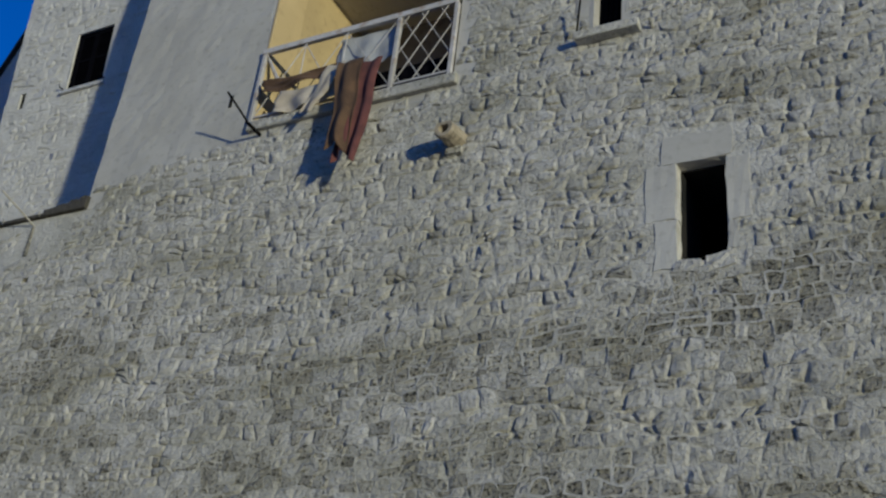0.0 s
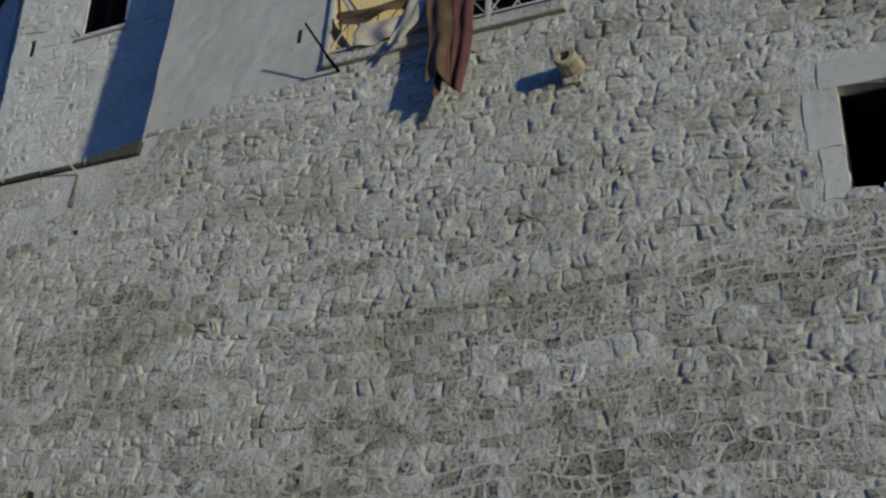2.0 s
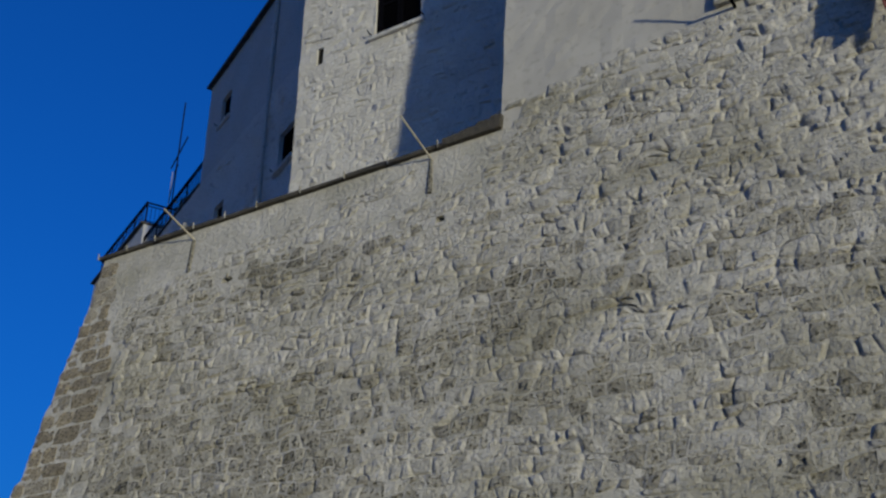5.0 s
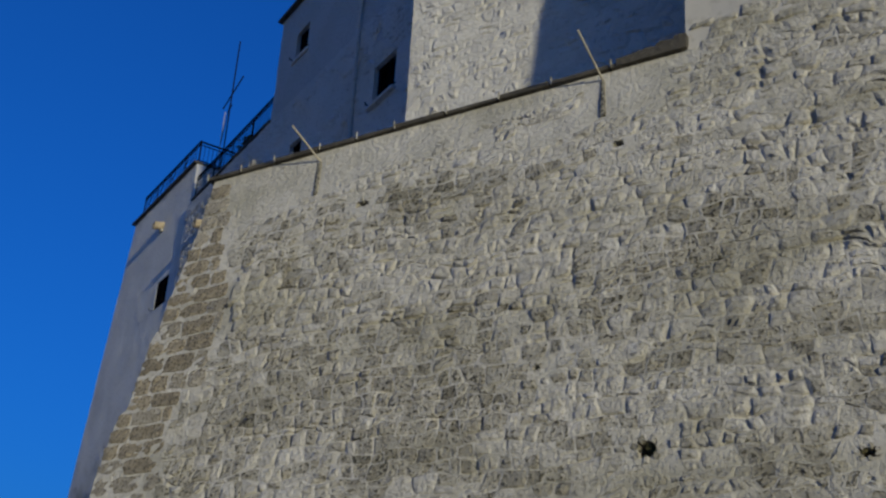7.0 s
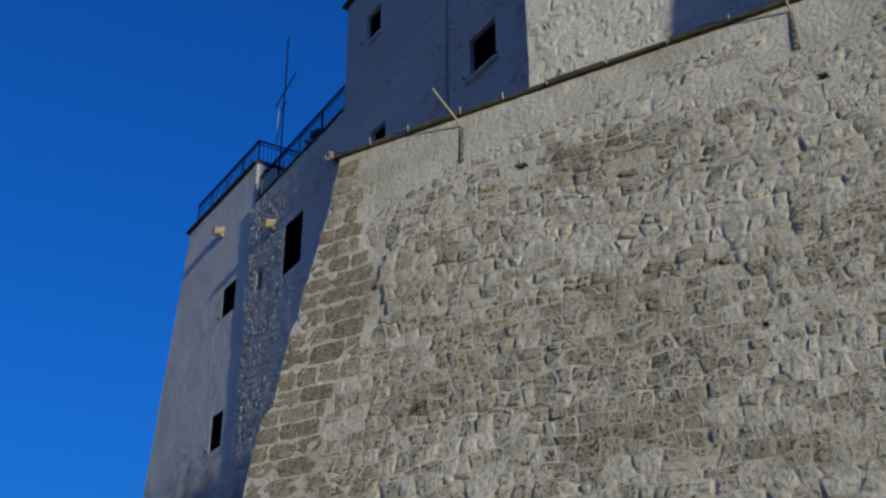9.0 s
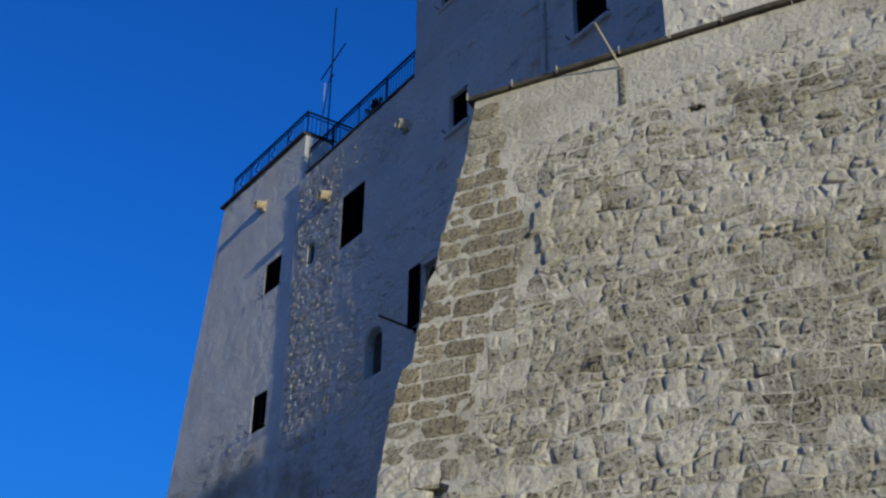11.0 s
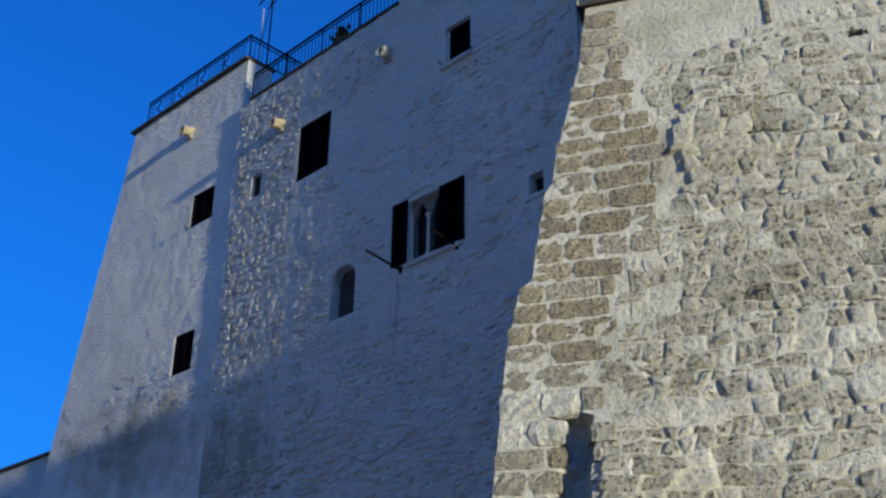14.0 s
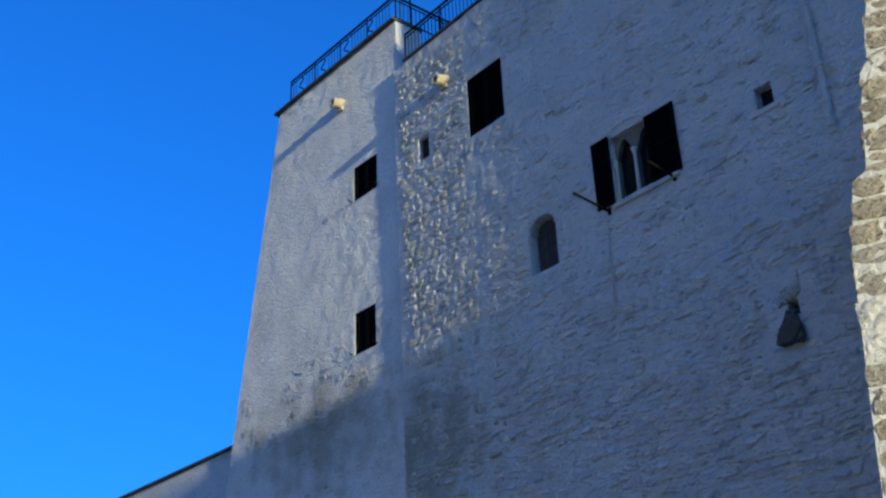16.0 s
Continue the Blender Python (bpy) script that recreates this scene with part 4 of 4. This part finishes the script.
def railing(label, m, x0, x1, y0, y1, z, scrolls=False):
    rail = thing("terrace_railing", label, "railing", m, group="terrace railings")
    part("top_rail", made_box(x0, x1, y1 - 0.02, y1 + 0.015, z - 0.02, z + 0.02), M_IRON, rail)
    part("middle_rail", made_box(x0, x1, y1 - 0.11, y1 - 0.09, z - 0.012, z + 0.012), M_IRON, rail)
    part("bottom_rail", made_box(x0, x1, y0 + 0.05, y0 + 0.075, z - 0.012, z + 0.012), M_IRON, rail)
    n = max(2, int(round((x1 - x0) / 1.15)))
    for k in range(n + 1):
        x = x0 + (x1 - x0) * k / n
        part("post", made_box(x - 0.012, x + 0.012, y0, y1, z - 0.012, z + 0.012), M_IRON, rail)
    nb, bar = int((x1 - x0) / 0.115), 0.0055 if scrolls else 0.006
    for k in range(1, nb):
        x = x0 + (x1 - x0) * k / nb
        if scrolls and (k % 8) in (3, 4, 5):
            continue
        part("baluster", made_box(x - bar, x + bar, y0 + 0.06, y1 - 0.09, z - bar, z + bar), M_IRON, rail)
    if scrolls:
        for k in range(4, nb, 8):
            x = x0 + (x1 - x0) * k / nb
            bm = bmesh.new()
            last = None
            for q in range(25):
                s = q / 24
                a = s * 2 * math.pi * 1.5
                p = (x + 0.085 * math.sin(a), y0 + 0.08 + (y1 - y0 - 0.19) * s, z)
                if last:
                    rod(bm, last, p, 0.017, 6)
                last = p
            part("scroll", bm, M_IRON, rail, "curled wrought-iron scroll")
    return rail


railing("black wrought-iron railing with scrolls on the tower end", TOWER_LEFT, -4.25, 0.0, 15.97, 16.62, -0.02, scrolls=True)
railing("plain black iron railing along the terrace", TOWER, -3.95, 0.88, 14.61, 15.3, -0.05)
SIDE = TOWER_LEFT @ Matrix.Translation((-0.04, 0, 0)) @ Matrix.Rotation(radians(90), 4, "Y")
railing("plain black iron railing across the terrace step", SIDE, 0.05, 2.6, 15.97, 16.62, 0.0)

mast = thing("antenna_mast", "thin aerial mast with crossbars on the terrace", "antenna", TOWER)
for x, z0, z1, r in ((-5.15, 14.3, 18.3, 0.014), (-4.8, 14.3, 20.6, 0.02)):
    part("pole", made_rod((x, z0, -0.9), (x, z1, -0.9), r, 8), M_IRON if r > 0.019 else M_POLE, mast)
part("crossbar", made_rod((-5.4, 18.55, -0.9), (-4.2, 19.05, -0.95), 0.02), M_IRON, mast)
part("crossbar", made_rod((-4.95, 18.2, -0.9), (-4.65, 18.3, -0.9), 0.016), M_IRON, mast)
part("stay", made_rod((-5.15, 17.2, -0.9), (-4.8, 18.6, -0.9), 0.010, 6), M_IRON, mast)

pot = thing("flower_pot", "terracotta pot with a dry plant behind the terrace rail", "plant pot", TOWER)
bmp = bmesh.new()
rod(bmp, (-1.2, 14.62, -0.35), (-1.2, 14.92, -0.35), 0.11, 14, 0.16)
rod(bmp, (-1.2, 14.92, -0.35), (-1.2, 14.97, -0.35), 0.175, 14)
part("pot", bmp, M_TERRACOTTA, pot)
tuft("pot_plant", "dry grey-green shrub in a terracotta pot", TOWER, -1.2, 15.0, -0.35, 0.35, 220, 5)

# ---- rain pipe and broken corbel ----
pipe = thing("rain_pipe", "whitewashed rain pipe down the tower corner", "pipe", TOWER)
part("pipe", made_rod((5.15, 8.3, 0.05), (5.15, 17.3, 0.05), 0.05, 10), M_TOWER, pipe)
for z in (9.2, 11.0, 12.8, 14.6, 16.4):
    part("clip", made_box(5.08, 5.22, z, z + 0.04, -0.02, 0.11, bevel=0.004), M_TOWER, pipe)
cable = part("wall_cable", made_rod((29 - 27.85, 8.72, 0.03), (29 - 27.9, 7.2, 0.03), 0.012, 6), M_TOWER)
cable.matrix_world = TOWER
tagged(cable, "thin painted cable below the pointed window", "cable")
corbel = thing("broken_corbel", "broken dark stone corbel with a black socket", "corbel", TOWER)
rk = random.Random(2)


def boulder(rng, a, b, c, top):
    """A broken stone, drawn in towards its top and knocked off at its corners."""
    bm = lump(rng, a, b, c, 0.10)
    for v in bm.verts:
        u = v.co.y / b + 0.5
        v.co.x = v.co.x * (1 - (1 - top) * u) * (0.72 + 0.28 * math.sin(math.pi * min(1.0, u + 0.25))) + 0.12 * a * u
        v.co.z *= 1 - 0.4 * u
    return bm


part("lower_stone", boulder(rk, 0.40, 0.46, 0.30, 0.55), M_COPING, corbel).matrix_local = Matrix.Translation((29 - 25.03, 5.86, -0.02))
part("upper_stone", boulder(rk, 0.34, 0.2, 0.16, 0.8), M_WORN, corbel).matrix_local = Matrix.Translation((29 - 25.02, 6.31, -0.02)) @ Matrix.Rotation(0.25, 4, "Z")
part("tip_stone", boulder(rk, 0.2, 0.32, 0.14, 0.15), M_WASH, corbel).matrix_local = Matrix.Translation((29 - 24.86, 6.46, -0.03)) @ Matrix.Rotation(-0.25, 4, "Z")
part("socket", made_box(29 - 25.02, 29 - 24.84, 6.02, 6.22, -0.5, -0.4), M_DARK, corbel)

# ---- stones ----
build_quoins(wall_low)


def clear(o, x, y, a, b, pad=0.0):
    return x + a < o[0] - pad or x - a > o[1] + pad or y + b < o[2] - pad or y - b > o[3] + pad


def bareness(x, y):
    """How far the whitewash has gone: long drifts along the courses, the old ledge line with its shading, and a
    slanting patch.
    """
    v = 0.5 * noise.noise((x * 0.25, y * 1.0, 2.0)) + 0.4 * noise.noise((x * 1.1, y * 2.4, 7.0)) - 0.12
    drift = float(np.interp(x, (4.3, 6.7, 10.7, 12.5, 14.5), (-1.0, -0.6, -0.45, -0.3, 0.0)))
    v += float(np.interp(x, (4, 7, 11, 15), (0.3, 0.4, 0.65, 0.75))) * math.exp(-((y - drift) / 0.36) ** 2)
    if x > 4:
        v += 0.36 * math.exp(-((y + 2.1) / 0.55) ** 2)
    # old ledge line: wear, with the ledge's shading put into the colour
    v += 0.6 * math.exp(-((y - 1.56 + 0.04 * x) / 0.13) ** 2) if -2.6 < x < 4.0 else 0.0
    v += 0.5 * math.exp(-((y + 1.5 - 0.5 * (x - 0.4)) / 0.42) ** 2) if -0.6 < x < 4.4 else 0.0
    v += 0.14 if x < 1.5 and y < 1.3 else 0.0
    v += 0.14 if x < 1.5 and y < -0.9 else 0.0
    v += 0.16 if x < 0.5 and y < -1.7 else 0.0
    return v - (0.25 if y > 0.4 and x > 4 else 0.0)


def pick_front(x, y):
    v = bareness(x, y) + random.uniform(-0.42, 0.42)
    return 2 if v > (0.72 if x > 1.8 else 0.92) else 1 if v > 0.16 else 0


def bed_front(x, y):
    return 0.25 + 1.1 * bareness(x, y) if x > 1.8 else 0.1 + 0.5 * bareness(x, y)


def front_stones():
    rng = np.random.default_rng(21)
    near, far, flat = [], [], []
    for x, y, a, b, poly in coursed(rng, -3.6, 16.0, -5.2, 6.6, lo=0.10, hi=0.21, wide=(0.8, 1.9), warp=0.08, wobble=0.26):
        if x - 0.6 * a < quoin_right(y) or (y < -2.0 and x - a < hollow_right(y) - 0.04):
            continue
        if not all(clear(o, x, y, a, b) for o in [HOLE, LOGGIA, TOPWIN, (12.1, 12.98, 0.3, 1.88), (12.03, 13.07, 0.8, 1.45), (6.2, 9.52, 3.40, 3.55)] + SOCKETS):
            continue
        if y > 2.45 and x < 3.6 or (1.95 < y < 2.7 and 2.2 < x < 3.2):
            continue
        edge = 3.0 + 0.3 * min(1, (x - 3.4) / 1.5) + 0.12 * noise.noise((x * 2, 0, 0))
        if x < 6.1 and y + b > edge or x < 6.45 and y + b > 3.36:
            continue
        if x < 3.4 and y > 1.75 and noise.noise((x * 0.9, y * 1.7, 8)) > 0.42:
            continue
        if -3.1 < x < 0.4 and -3.0 < y < -0.3 and len(near) < 290:
            near.append(poly)
        elif y > 1.75 and x < 3.5:
            flat.append(poly)
        else:
            far.append(poly)
    return near, far, flat


FRONT_MATS = [M_WASH, M_WORN, M_BARE, M_MORTAR]
near, far, flat = front_stones()
joined_stones("rubble", wall_low, far, np.random.default_rng(31), (0.003, 0.021), FRONT_MATS, pick_front, "uneven rubble stones with patchy whitewash", collar=0.009, worn=bed_front, base=extra)
joined_stones("parapet_rubble", wall_low, flat, np.random.default_rng(32), (0.008, 0.028), [M_WASH, M_WASH, M_WORN, M_MORTAR], pick_front, "small parapet stones half buried in plaster", collar=0.03, worn=half_worn)


def walling(stones, openings, pad, keep=lambda q: True):
    return [q[4] for q in stones if keep(q) and all(clear(o, *q[:4], pad) for o in openings)]


rs_ = np.random.default_rng(33)
side = walling(coursed(rs_, 0.05, 5.0, 8.7, 18.0, lo=0.14, hi=0.26, warp=0.04), (WIN_A, SLOT), 0.05, lambda q: q[0] - q[2] > 0.02)
joined_stones("setback_rubble", wall_back, side, rs_, (0.003, 0.02), [M_HOUSE, M_HOUSE], lambda x, y: 0, "shallow stones under thick whitewash", collar=0.02)

T_OPEN = [W_BIG, (W_GOTHIC[0] - 0.45, W_GOTHIC[1] + 0.45, W_GOTHIC[2] - 0.1, W_GOTHIC[3] + 0.15), W_ARCH, W_SQUARE, W_MID, W_DARK, W_SLIT, (3.7, 4.3, 5.6, 6.6)]
rt_ = np.random.default_rng(34)
rough = walling(coursed(rt_, -4.2, -1.75, 5.6, 14.2, lo=0.11, hi=0.2, wide=(0.7, 1.8)), T_OPEN, 0.02, lambda q: q[0] - q[2] > -4.24 and q[0] < -2.05 + 0.25 * noise.noise((0, q[1] * 1.5, 0)))
PIER_MATS = [M_TOWER, M_WASH, M_WORN, M_TOWER]


def pick_pier(x, y):
    return random.choice((0, 0, 0, 1)) if y < 7.6 else random.choice((0, 0, 0, 1, 1))


pier_near = [p for p in rough if 7.4 < p.mean(0)[1] < 11.4][:290]
taken = {id(p) for p in pier_near}
joined_stones("pier_rubble", wall_tower, [p for p in rough if id(p) not in taken], rt_, (0.010, 0.032), PIER_MATS, pick_pier, "rough stones of the tower pier", collar=0.016)

low = walling(coursed(rt_, -1.7, 8.5, 1.5, 14.3, lo=0.07, hi=0.15, wide=(0.7, 2.3), warp=0.14, wobble=0.45) + coursed(rt_, -4.2, -1.7, 1.5, 5.6, lo=0.07, hi=0.15, wide=(0.7, 2.3), warp=0.14, wobble=0.45), T_OPEN, 0.05, lambda q: noise.noise((q[0] * 0.5, q[1] * 0.7, 6)) + 0.5 * math.tanh((7.5 - q[1]) * 0.4) + rt_.uniform(-0.7, 0.7) > -0.02)


def dirty(x, y):
    """Soiled whitewash below the pier, thinning out to both sides."""
    v = 1.5 * math.exp(-((x + 3.6) / 1.3) ** 2 - ((y - 6.5) / 1.3) ** 2) + 0.5 * noise.noise((x, y, 3))
    return 2 if v > random.uniform(0.9, 1.8) else 1 if v > random.uniform(0.2, 0.9) else 0


joined_stones("facade_rubble", wall_tower, low, rt_, (0.006, 0.036), [M_TOWER, M_WASH, M_WORN, M_TOWER], dirty, "shallow whitewashed stones low on the facade", collar=0.006, tilt=0.42)
rl_ = np.random.default_rng(35)
low = walling(coursed(rl_, -6.5, -0.05, 2.0, 9.0, lo=0.12, hi=0.22, wide=(1.0, 2.2)), [LEFT_UP, LEFT_LOW], 0.05, lambda q: q[0] - 1.2 * q[2] > tower_end(q[1]) and rl_.random() < 1.1 - 0.12 * q[1] + 0.6 * noise.noise((q[0], q[1], 1)))
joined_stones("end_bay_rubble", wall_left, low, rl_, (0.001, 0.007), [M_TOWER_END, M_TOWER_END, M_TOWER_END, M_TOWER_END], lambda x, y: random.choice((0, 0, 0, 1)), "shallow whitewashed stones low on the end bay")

# the nearest stones, one by one
rn = np.random.default_rng(41)
for poly in near:
    new("stone", stone_mesh("stone", [poly], rn, (0.004, 0.026), FRONT_MATS, pick_front, collar=0.009, worn=bed_front, base=extra)).parent = wall_low
for poly in pier_near:
    new("pier_stone", stone_mesh("pier_stone", [poly], rn, (0.010, 0.032), PIER_MATS, pick_pier, collar=0.016)).parent = wall_tower
